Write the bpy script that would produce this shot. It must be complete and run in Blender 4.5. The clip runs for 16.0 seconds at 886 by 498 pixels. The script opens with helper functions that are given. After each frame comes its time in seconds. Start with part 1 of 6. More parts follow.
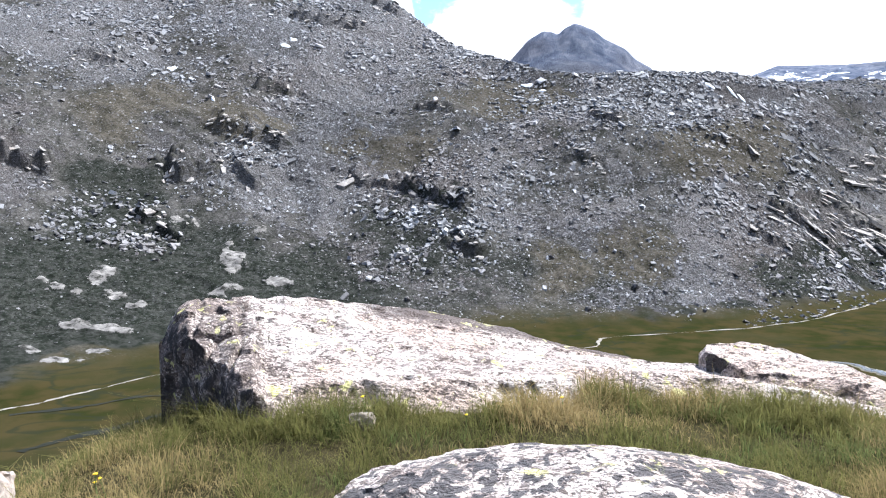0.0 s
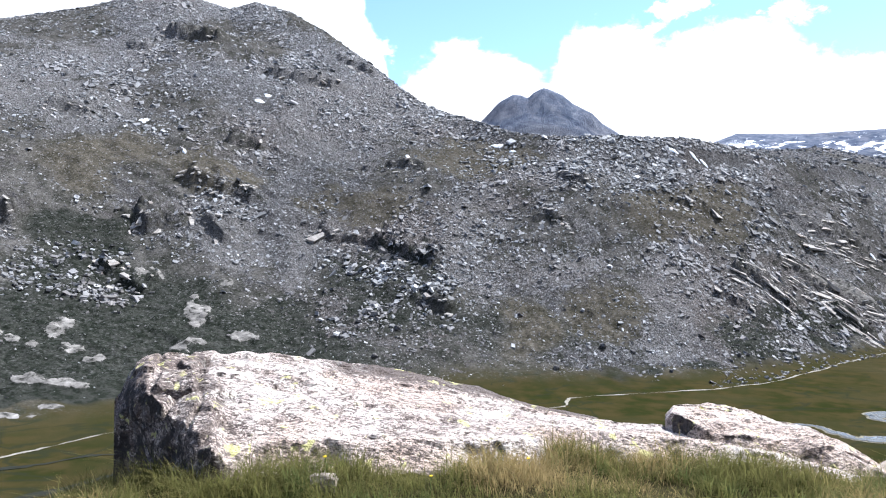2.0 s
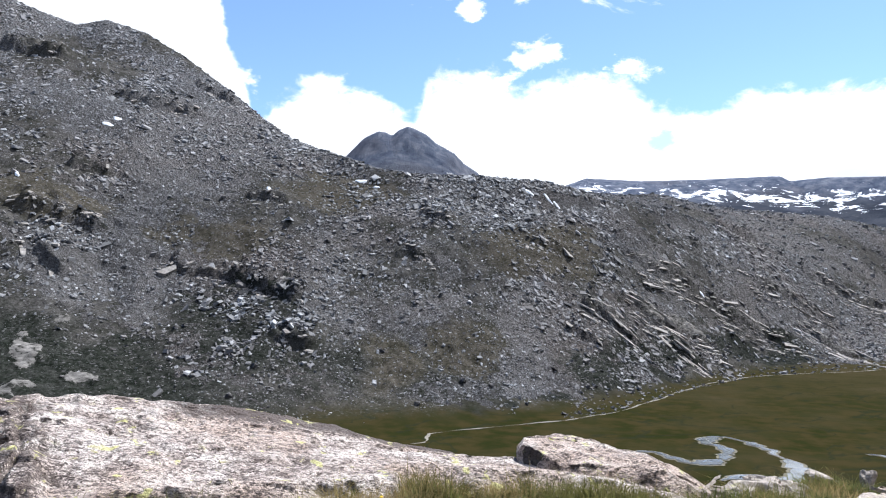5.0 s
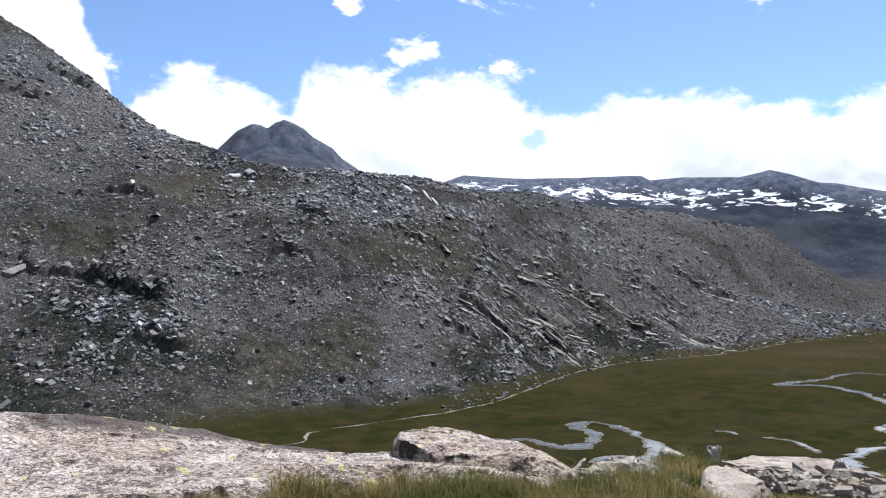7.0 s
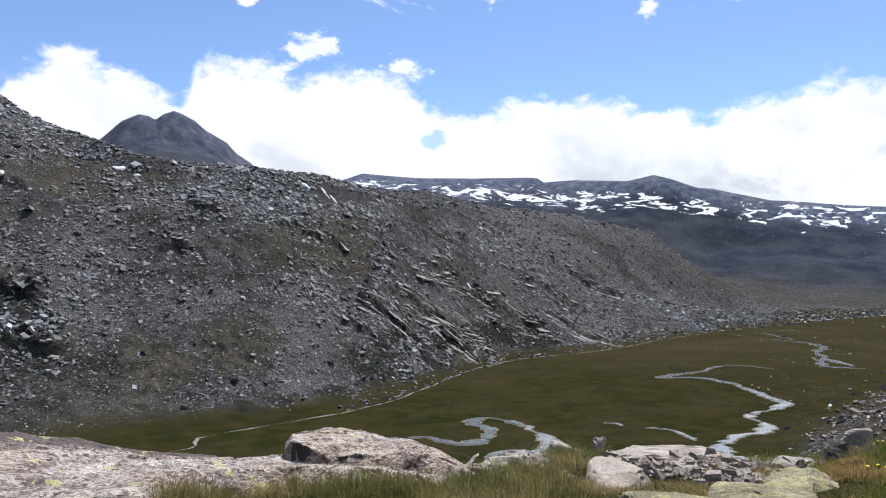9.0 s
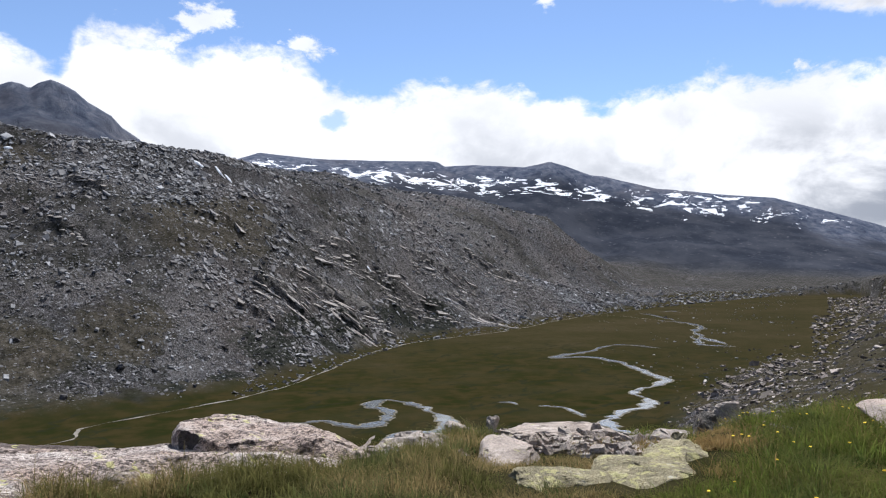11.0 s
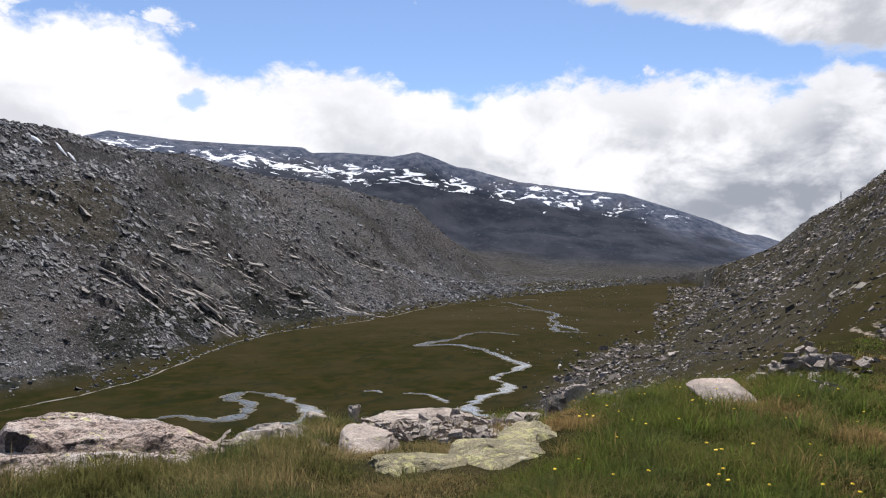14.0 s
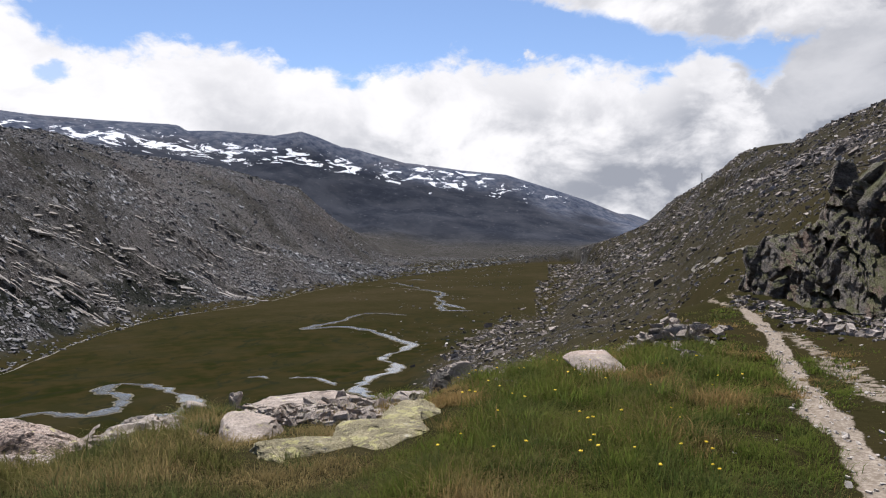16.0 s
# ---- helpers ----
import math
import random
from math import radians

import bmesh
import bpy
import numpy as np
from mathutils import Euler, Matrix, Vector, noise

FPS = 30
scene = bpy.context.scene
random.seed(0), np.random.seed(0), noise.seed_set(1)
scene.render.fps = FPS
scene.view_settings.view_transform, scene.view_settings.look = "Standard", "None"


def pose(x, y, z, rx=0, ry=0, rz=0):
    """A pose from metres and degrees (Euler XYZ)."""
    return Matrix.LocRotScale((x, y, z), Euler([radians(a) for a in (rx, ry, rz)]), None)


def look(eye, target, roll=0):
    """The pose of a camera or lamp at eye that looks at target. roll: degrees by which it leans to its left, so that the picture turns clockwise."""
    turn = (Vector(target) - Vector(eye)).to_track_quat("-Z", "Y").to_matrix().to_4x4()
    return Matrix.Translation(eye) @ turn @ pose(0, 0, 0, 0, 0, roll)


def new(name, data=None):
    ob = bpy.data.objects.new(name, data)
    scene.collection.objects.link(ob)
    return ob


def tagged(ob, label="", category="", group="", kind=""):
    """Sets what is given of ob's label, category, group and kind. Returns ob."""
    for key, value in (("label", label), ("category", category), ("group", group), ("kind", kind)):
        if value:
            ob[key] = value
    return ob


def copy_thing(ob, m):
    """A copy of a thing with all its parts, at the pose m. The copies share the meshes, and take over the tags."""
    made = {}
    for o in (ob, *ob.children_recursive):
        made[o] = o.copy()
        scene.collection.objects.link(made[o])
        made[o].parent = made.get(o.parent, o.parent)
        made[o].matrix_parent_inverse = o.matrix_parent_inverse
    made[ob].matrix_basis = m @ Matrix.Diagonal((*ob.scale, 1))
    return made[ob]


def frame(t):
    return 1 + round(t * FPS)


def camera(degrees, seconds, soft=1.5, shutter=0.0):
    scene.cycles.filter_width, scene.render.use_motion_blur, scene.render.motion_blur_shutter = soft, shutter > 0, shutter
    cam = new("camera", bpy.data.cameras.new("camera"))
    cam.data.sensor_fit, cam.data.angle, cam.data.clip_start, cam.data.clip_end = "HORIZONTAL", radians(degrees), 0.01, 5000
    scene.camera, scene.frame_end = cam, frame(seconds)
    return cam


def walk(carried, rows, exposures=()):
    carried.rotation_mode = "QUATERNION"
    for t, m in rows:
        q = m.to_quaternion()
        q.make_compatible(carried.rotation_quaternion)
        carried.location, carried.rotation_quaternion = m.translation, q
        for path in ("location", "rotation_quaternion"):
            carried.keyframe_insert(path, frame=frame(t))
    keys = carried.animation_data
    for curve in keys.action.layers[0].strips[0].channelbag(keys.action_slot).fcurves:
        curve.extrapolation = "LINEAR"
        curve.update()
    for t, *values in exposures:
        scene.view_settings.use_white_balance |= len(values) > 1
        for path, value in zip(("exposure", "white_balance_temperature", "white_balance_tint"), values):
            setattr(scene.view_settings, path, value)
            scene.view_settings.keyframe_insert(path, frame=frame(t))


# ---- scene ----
EYE = 1.6        # eye height above the knoll
ARM = 0.25       # the phone is held out and swings round the body

cam = camera(65.7, 16.0, soft=1.15)
# seconds, bearing, pitch, roll
SWING = [
    (0, 0, -3.86, 0.58),
    (0.5, 1.34, -1.84, 0.23),
    (1, 1.1, -0.98, 0.46),
    (1.5, 1.59, 0.12, -0.04),
    (2, 2.55, 0.87, -0.45),
    (2.5, 3.17, 1.9, -0.25),
    (3, 5, 2.09, -0.41),
    (3.5, 7.62, 2.9, 0.08),
    (4, 10.26, 3.19, -0.46),
    (4.2, 10.78, 3.38, -0.67),
    (6.3, 21.3, 3.97, 0.14),
    (6.5, 22.32, 3.6, 0.19),
    (7, 24.01, 3.65, 0.16),
    (7.5, 25.99, 3.9, 0.19),
    (8, 27.8, 3.71, 0.2),
    (8.5, 30.13, 3.75, 0.23),
    (9, 32.46, 3.52, 0.31),
    (9.5, 34.89, 3.09, 0.55),
    (9.7, 36.26, 3.17, 0.56),
    (11.8, 42.62, 1.72, -0.3),
    (12, 43.33, 1.82, -0.39),
    (12.5, 44.87, 1.52, 0.37),
    (13, 46.76, 1.85, 0.64),
    (13.5, 49.5, 1.78, 0.05),
    (14, 51.85, 1.15, -0.25),
    (14.5, 53.98, 0.85, -0.92),
    (15, 56.47, 1.25, -1.21),
    (15.5, 58.86, 1.23, -0.59),
    (16, 61.29, -0.47, 0.53),
]
EXPOSURES = [(0.0, 1.8, 5850, 10), (1.5, 1.72, 5850, 10), (4.0, 1.3, 5900, 10), (7.0, 0.83, 6000, 10), (9.5, 0.66, 6050, 11), (12.5, 0.6, 6250, 12), (16.0, 0.5, 6400, 13)]


def held(bearing, pitch, roll):
    a = radians(bearing)
    return (Matrix.Translation((ARM * math.sin(a), ARM * math.cos(a) - ARM, EYE))
            @ pose(0, 0, 0, 0, 0, -bearing) @ pose(0, 0, 0, pitch) @ pose(0, 0, 0, 0, roll) @ pose(0, 0, 0, 90))


walk(cam, [(t, held(b, p, r)) for t, b, p, r in SWING], EXPOSURES)

# ---- sun, sky and clouds ----
SUN_AZ, SUN_EL = 52.0, 57.0
sun_data = bpy.data.lights.new("sun", "SUN")
sun_data.energy, sun_data.angle, sun_data.color = 4.8, radians(0.6), (1.0, 0.97, 0.93)
sun = new("sun", sun_data)
sun_dir = Vector((math.sin(radians(SUN_AZ)) * math.cos(radians(SUN_EL)), math.cos(radians(SUN_AZ)) * math.cos(radians(SUN_EL)), math.sin(radians(SUN_EL))))
sun.matrix_world = look(sun_dir * 300, (0, 0, 0))


class Nodes:
    """A small builder for node trees."""

    def __init__(self, tree):
        self.tree = tree
        tree.nodes.clear()

    def add(self, kind, **settings):
        n = self.tree.nodes.new(kind)
        for key, value in settings.items():
            if key == "operation":
                n.operation = value
            elif key == "blend":
                n.blend_type = value
            elif key == "data":
                n.data_type = value
        return n

    def put(self, value, socket):
        if hasattr(value, "is_output"):
            self.tree.links.new(value, socket)
        elif value is not None:
            socket.default_value = value

    def math(self, operation, a, b=None, c=None, clamp=False):
        n = self.add("ShaderNodeMath", operation=operation)
        n.use_clamp = clamp
        for v, s in zip((a, b, c), n.inputs):
            self.put(v, s)
        return n.outputs[0]

    def vec(self, operation, a, b=None):
        n = self.add("ShaderNodeVectorMath", operation=operation)
        self.put(a, n.inputs[0])
        if b is not None:
            self.put(b, n.inputs[1])
        return n.outputs[0]

    def noise(self, where, scale, detail=4.0, rough=0.55, distortion=0.0):
        n = self.add("ShaderNodeTexNoise")
        self.put(where, n.inputs["Vector"])
        n.inputs["Scale"].default_value, n.inputs["Detail"].default_value = scale, detail
        n.inputs["Roughness"].default_value, n.inputs["Distortion"].default_value = rough, distortion
        return n.outputs["Fac"]

    def cells(self, where, scale, feature="F1", out="Distance", randomness=1.0):
        n = self.add("ShaderNodeTexVoronoi")
        n.feature = feature
        self.put(where, n.inputs["Vector"])
        n.inputs["Scale"].default_value = scale
        n.inputs["Randomness"].default_value = randomness
        return n.outputs[out]

    def step(self, value, low, high, to_low=0.0, to_high=1.0):
        n = self.add("ShaderNodeMapRange")
        n.interpolation_type = "SMOOTHSTEP"
        self.put(value, n.inputs["Value"])
        for key, v in (("From Min", low), ("From Max", high), ("To Min", to_low), ("To Max", to_high)):
            self.put(v, n.inputs[key])
        return n.outputs["Result"]

    def ramp(self, value, stops):
        n = self.add("ShaderNodeValToRGB")
        self.put(value, n.inputs["Fac"])
        el = n.color_ramp.elements
        for i, (at, colour) in enumerate(stops):
            e = el[i] if i < 2 else el.new(at)
            e.position, e.color = at, (*colour, 1.0) if len(colour) == 3 else colour
        return n.outputs["Color"]

    def mix(self, fac, a, b, blend="MIX"):
        n = self.add("ShaderNodeMix", data="RGBA", blend=blend)
        self.put(fac, n.inputs[0])
        for v, s in ((a, n.inputs[6]), (b, n.inputs[7])):
            self.put((*v, 1.0) if isinstance(v, tuple) and len(v) == 3 else v, s)
        return n.outputs[2]

    def attribute(self, name):
        n = self.add("ShaderNodeAttribute")
        n.attribute_name = name
        return n.outputs["Fac"]

    def where(self):
        return self.add("ShaderNodeTexCoord").outputs["Object"]

    def stretch(self, vector, x=1.0, y=1.0, z=1.0, turn=(0, 0, 0)):
        n = self.add("ShaderNodeMapping")
        self.put(vector, n.inputs["Vector"])
        n.inputs["Scale"].default_value, n.inputs["Rotation"].default_value = (x, y, z), [radians(a) for a in turn]
        return n.outputs[0]


def make_sky():
    world = bpy.data.worlds.new("sky")
    scene.world = world
    world.use_nodes = True
    n = Nodes(world.node_tree)
    sky = n.add("ShaderNodeTexSky")
    sky.sky_type, sky.sun_disc = "NISHITA", False
    sky.sun_elevation, sky.sun_rotation = radians(SUN_EL), radians(SUN_AZ)
    sky.altitude, sky.dust_density, sky.ozone_density = 2500, 0.6, 1.5
    way = n.add("ShaderNodeTexCoord").outputs["Generated"]
    part_of = n.add("ShaderNodeSeparateXYZ")
    n.put(way, part_of.inputs[0])
    x, y, z = part_of.outputs
    bearing = n.math("MULTIPLY", n.math("ARCTAN2", x, y), 57.2958)
    rise = n.math("MULTIPLY", n.math("ARCSINE", z), 57.2958)
    # the top of the cloud bank round the horizon, in degrees above it, by bearing from -40 to 120
    tops = [(-40, 12), (-26, 23), (-5, 23), (-3, 17.5), (-1.8, 14.5), (0.7, 15.9), (3.2, 17.4), (8, 16), (11.3, 14.8), (12.6, 18), (18, 18.1), (22, 17), (26, 18.2), (29, 18), (31.5, 15.6), (35, 14.4), (39, 15.6), (44, 16), (48, 14.4), (53, 13.2), (56, 14.4), (60, 15.3), (66, 14.5), (72, 14), (79, 13.2), (82, 15.6), (86, 12), (89, 15), (95, 20), (120, 12)]
    along = n.math("DIVIDE", n.math("ADD", bearing, 40.0), 160.0, clamp=True)
    ramp = n.ramp(along, [((a + 40) / 160, (t / 30,) * 3) for a, t in tops])
    top = n.math("MULTIPLY", ramp, 30.0)
    flat = n.stretch(way, 1, 1, 1.6)
    lumps = n.noise(flat, 9.0, 7.0, 0.6, 0.3)
    curls = n.noise(flat, 26.0, 6.0, 0.62, 0.2)
    edge = n.math("ADD", n.math("MULTIPLY", n.math("SUBTRACT", lumps, 0.5), 4.5), n.math("MULTIPLY", n.math("SUBTRACT", curls, 0.5), 4.0))
    bank = n.step(n.math("ADD", n.math("SUBTRACT", top, rise), edge), -0.5, 1.1)
    # a gap of blue in the bank
    away = n.math("SQRT", n.math("ADD", n.math("POWER", n.math("DIVIDE", n.math("SUBTRACT", bearing, 31.6), 1.3), 2.0), n.math("POWER", n.math("DIVIDE", n.math("SUBTRACT", rise, 12.6), 0.9), 2.0)))
    bank = n.math("MULTIPLY", bank, n.step(n.math("ADD", away, n.math("MULTIPLY", n.math("SUBTRACT", curls, 0.5), 3.0)), 0.5, 1.2, 0.25, 1.0))
    # a second layer high in the east, thin and broken towards the west
    high = n.noise(n.stretch(way, 1, 1, 2.6), 4.2, 8.0, 0.58, 0.4)
    floor_of = n.math("ADD", n.step(bearing, 54, 88, 22.0, 14.6), n.math("MULTIPLY", edge, 0.55))
    shelf = n.math("MULTIPLY", n.step(n.math("ADD", high, n.step(bearing, 50, 66, 0.02, 0.3)), 0.60, 0.66), n.step(n.math("SUBTRACT", rise, floor_of), -0.2, 0.8))
    # single puffs: bearing, rise, half width, half height
    puffs = 0.0
    for cb, cr, wb, wr in ((20.7, 19.4, 1.7, 0.6), (16.2, 23.2, 0.55, 0.5), (35.7, 23.4, 1.0, 0.5), (49.7, 21.9, 0.55, 0.6), (69.4, 14.9, 1.1, 0.5), (29.3, 18.3, 1.1, 0.5), (-2.9, 16.9, 0.8, 0.7), (18.2, 17.6, 0.8, 0.5)):
        off = n.math("ADD", n.math("POWER", n.math("DIVIDE", n.math("SUBTRACT", bearing, cb), wb), 2.0), n.math("POWER", n.math("DIVIDE", n.math("SUBTRACT", rise, cr), wr), 2.0))
        puffs = n.math("MAXIMUM", puffs, n.step(n.math("ADD", n.math("SQRT", off), n.math("MULTIPLY", n.math("SUBTRACT", n.math("ADD", curls, n.math("SUBTRACT", lumps, 0.5)), 0.5), 7.0)), 1.4, 0.0, 0.0, 0.9))
    cover = n.math("MAXIMUM", bank, n.math("MAXIMUM", shelf, puffs))
    # white heads and grey undersides; heavier and greyer in the east
    depth = n.noise(n.stretch(way, 1, 1, 1.5), 6.5, 7.0, 0.58, 0.25)
    heavy = n.step(bearing, 30, 96, 0.0, 1.0)
    grey = n.step(n.math("ADD", depth, n.math("MULTIPLY", heavy, 0.07)), 0.42, 0.68)
    low = n.step(n.math("SUBTRACT", top, rise), 0.5, 7.0)
    shade = n.math("MULTIPLY", grey, n.math("ADD", n.math("ADD", 0.2, n.math("MULTIPLY", n.math("MULTIPLY", shelf, heavy), 0.6)), n.math("MULTIPLY", low, n.math("ADD", 0.25, n.math("MULTIPLY", heavy, 0.75)))), clamp=True)
    pall = n.math("MULTIPLY", n.step(n.math("ADD", bearing, n.math("MULTIPLY", edge, 2.0)), 83.5, 87.5), n.step(n.math("ADD", rise, n.math("MULTIPLY", edge, 1.2)), 18.5, 14.0, 0.1, 0.72))
    pall = n.math("MULTIPLY", pall, n.step(depth, 0.3, 0.6, 0.7, 1.1))
    colour = n.mix(n.math("MAXIMUM", shade, pall), (1.0, 1.0, 1.0), (0.36, 0.385, 0.435))
    clear, cloudy = n.add("ShaderNodeBackground"), n.add("ShaderNodeBackground")
    n.put(sky.outputs[0], clear.inputs["Color"])
    clear.inputs["Strength"].default_value = 0.105
    n.put(colour, cloudy.inputs["Color"])
    cloudy.inputs["Strength"].default_value = 0.72
    both = n.add("ShaderNodeMixShader")
    n.put(cover, both.inputs[0])
    n.put(clear.outputs[0], both.inputs[1])
    n.put(cloudy.outputs[0], both.inputs[2])
    out = n.add("ShaderNodeOutputWorld")
    n.put(both.outputs[0], out.inputs["Surface"])


make_sky()

# ---- materials ----
def surface(name, build, rough=0.9, spec=0.3):
    """A material from build(n), which returns colour, height for the bump (or None) and its distance in metres."""
    m = bpy.data.materials.new(name)
    m.use_nodes = True
    n = Nodes(m.node_tree)
    shader, out = n.add("ShaderNodeBsdfPrincipled"), n.add("ShaderNodeOutputMaterial")
    n.put(shader.outputs[0], out.inputs["Surface"])
    shader.inputs["Roughness"].default_value = rough
    shader.inputs["Specular IOR Level"].default_value = spec
    colour, height, reach = build(n)
    n.put((*colour, 1.0) if isinstance(colour, tuple) else colour, shader.inputs["Base Color"])
    if height is not None:
        b = n.add("ShaderNodeBump")
        b.inputs["Strength"].default_value, b.inputs["Distance"].default_value = 1.0, reach
        n.put(height, b.inputs["Height"])
        n.put(b.outputs[0], shader.inputs["Normal"])
    return m


def ground_look(n):
    p = n.where()
    # heath and mountain grass
    broad, mid, fine = n.noise(p, 0.013, 7, 0.62), n.noise(p, 0.16, 7, 0.65), n.noise(p, 6.0, 6, 0.65)
    turf = n.ramp(broad, [(0.34, (0.0175, 0.0170, 0.0076)), (0.5, (0.0285, 0.0233, 0.0118)), (0.64, (0.0378, 0.0296, 0.0167))])
    turf = n.mix(n.step(mid, 0.35, 0.7, 0.0, 0.55), turf, (0.0138, 0.0161, 0.0059))
    turf = n.mix(n.step(fine, 0.3, 0.75, 0.0, 0.5), turf, (0.0480, 0.0396, 0.0202))
    lush = n.mix(n.step(n.noise(p, 0.12, 5), 0.35, 0.65), (0.0130, 0.0152, 0.0050), (0.0276, 0.0224, 0.0093))
    turf = n.mix(n.math("MULTIPLY", n.attribute("lush"), n.step(n.noise(p, 0.03, 5), 0.3, 0.6, 0.4, 1.0)), turf, lush)
    old = n.step(n.math("ABSOLUTE", n.math("SUBTRACT", n.noise(n.stretch(p, 1.0, 1.6, 1.0), 0.02, 4, 0.5, 0.6), 0.5)), 0.004, 0.018, 0.75, 0.0)
    turf = n.mix(n.math("MULTIPLY", old, n.step(n.attribute("lush"), 0.15, 0.5)), turf, (0.014, 0.016, 0.009))
    heath = n.mix(n.step(n.noise(p, 0.09, 6, 0.7), 0.35, 0.65), (0.023, 0.023, 0.019), (0.063, 0.059, 0.055))
    turf = n.mix(n.attribute("heath"), turf, heath)
    shrubs = n.mix(n.step(n.noise(p, 0.25, 6, 0.7), 0.4, 0.6), (0.0104, 0.0120, 0.0096), (0.0248, 0.0256, 0.0224))
    thick = n.math("ADD", n.attribute("shrub"), n.math("MULTIPLY", n.math("SUBTRACT", n.noise(p, 0.03, 6, 0.65), 0.5), 1.2))
    turf = n.mix(n.step(thick, 0.25, 0.75), turf, shrubs)
    # dry brown turf in broad swathes
    sere = n.mix(n.step(n.noise(p, 0.14, 7, 0.7), 0.35, 0.65), (0.030, 0.027, 0.019), (0.064, 0.056, 0.044))
    turf = n.mix(n.attribute("brown"), turf, sere)
    tussock = n.step(n.noise(p, 0.8, 6, 0.8), 0.36, 0.64, 0.45, 1.5)
    dull = n.add("ShaderNodeVectorMath", operation="SCALE")
    n.put(turf, dull.inputs[0])
    n.put(tussock, dull.inputs["Scale"])
    turf = n.mix(n.attribute("heath"), turf, dull.outputs[0])
    # single stones lying in the turf
    for size, share in ((0.5, 0.66), (1.1, 0.64)):
        spread_ = n.cells(n.stretch(p, 1.0, 1.0, 1.6), size)
        which = n.cells(n.stretch(p, 1.0, 1.0, 1.6), size, "F1", "Color")
        lies = n.math("MULTIPLY", n.step(n.math("ADD", spread_, n.math("MULTIPLY", n.math("SUBTRACT", n.noise(p, 2.0, 3), 0.5), 0.5)), 0.40, 0.28), n.step(which, share, share + 0.06))
        pebble = n.ramp(which, [(0.6, (0.0504, 0.0475, 0.0475)), (0.75, (0.0864, 0.0821, 0.0821)), (0.92, (0.1728, 0.1656, 0.1642))])
        turf = n.mix(n.math("MULTIPLY", lies, n.math("SUBTRACT", n.attribute("heath"), n.math("MULTIPLY", n.attribute("shrub"), 0.7), clamp=True)), turf, pebble)
    # broken rock: cells of several sizes, pale and rusty stones, shadow painted dark between them
    flat = n.stretch(p, 1.0, 1.0, 1.7)
    big, small = n.cells(flat, 0.32, "DISTANCE_TO_EDGE"), n.cells(flat, 1.1, "DISTANCE_TO_EDGE")
    tone_a, tone_b = n.cells(flat, 0.32, "F1", "Color"), n.cells(flat, 1.1, "F1", "Color")
    tone = n.math("ADD", n.math("MULTIPLY", tone_a, 0.45), n.math("MULTIPLY", tone_b, 0.55))
    # the slight blue in these tones is haze across the valley
    rock = n.ramp(tone, [(0.2, (0.042, 0.041, 0.044)), (0.5, (0.094, 0.092, 0.096)), (0.75, (0.174, 0.170, 0.177)), (0.92, (0.338, 0.335, 0.346))])
    rock = n.mix(n.step(n.noise(p, 0.011, 5), 0.42, 0.66, 0.0, 0.5), rock, (0.141, 0.115, 0.101))
    # fans of fresh, finer and paler scree
    fan = n.math("ADD", n.attribute("fan"), n.math("MULTIPLY", n.math("SUBTRACT", n.noise(p, 0.035, 6, 0.65), 0.5), 1.0))
    rock = n.mix(n.step(fan, 0.3, 0.8, 0.0, 0.5), rock, (0.190, 0.180, 0.176))
    # paler with height: barer scree, and haze put into the colour
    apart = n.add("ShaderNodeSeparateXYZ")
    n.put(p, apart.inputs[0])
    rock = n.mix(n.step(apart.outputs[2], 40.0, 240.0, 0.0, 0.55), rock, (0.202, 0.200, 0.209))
    gap_shade = n.math("MULTIPLY", n.step(small, 0.02, 0.14), n.step(big, 0.01, 0.09, 0.35, 1.0))
    rock = n.mix(gap_shade, (0.040, 0.038, 0.035), rock)
    patch = n.math("ADD", n.attribute("scree"), n.math("MULTIPLY", n.math("SUBTRACT", n.noise(p, 0.04, 8, 0.7), 0.5), 1.7))
    patch = n.math("ADD", patch, n.math("MULTIPLY", n.math("SUBTRACT", n.noise(p, 0.17, 7, 0.75), 0.5), 2.2))
    stony = n.math("MULTIPLY", n.step(patch, 0.55, 0.72), n.step(n.attribute("scree"), 0.0, 0.1))
    colour = n.mix(stony, turf, rock)
    # bare bedrock, cracked along its dip
    plate = n.noise(n.stretch(p, 1.0, 1.0, 2.4, (10, 14, 30)), 0.22, 6, 0.68, 0.5)
    bed = n.ramp(plate, [(0.38, (0.0222, 0.0222, 0.0192)), (0.45, (0.0888, 0.0836, 0.0777)), (0.56, (0.1480, 0.1391, 0.1295)), (0.7, (0.2368, 0.2220, 0.2072))])
    shows = n.math("ADD", n.attribute("bare"), n.math("MULTIPLY", n.math("SUBTRACT", n.noise(p, 0.22, 7, 0.75), 0.5), 2.2))
    colour = n.mix(n.step(shows, 0.48, 0.58), colour, bed)
    # dark heath and rock of the far ridge; haze and cloud shade coloured in
    hazy_ridge = n.mix(n.step(n.noise(p, 0.006, 6, 0.65), 0.35, 0.65), (0.024, 0.028, 0.038), (0.046, 0.050, 0.061))
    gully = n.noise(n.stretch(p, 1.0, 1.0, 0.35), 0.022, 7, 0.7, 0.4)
    # cliffs lighter and bluer, with the distance haze put into their colour
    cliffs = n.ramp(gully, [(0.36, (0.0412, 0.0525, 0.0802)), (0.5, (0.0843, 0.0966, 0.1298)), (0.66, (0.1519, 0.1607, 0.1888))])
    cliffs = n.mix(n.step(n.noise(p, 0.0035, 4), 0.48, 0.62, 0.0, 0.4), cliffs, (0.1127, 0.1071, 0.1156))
    hazy_ridge = n.mix(n.attribute("cliff"), hazy_ridge, cliffs)
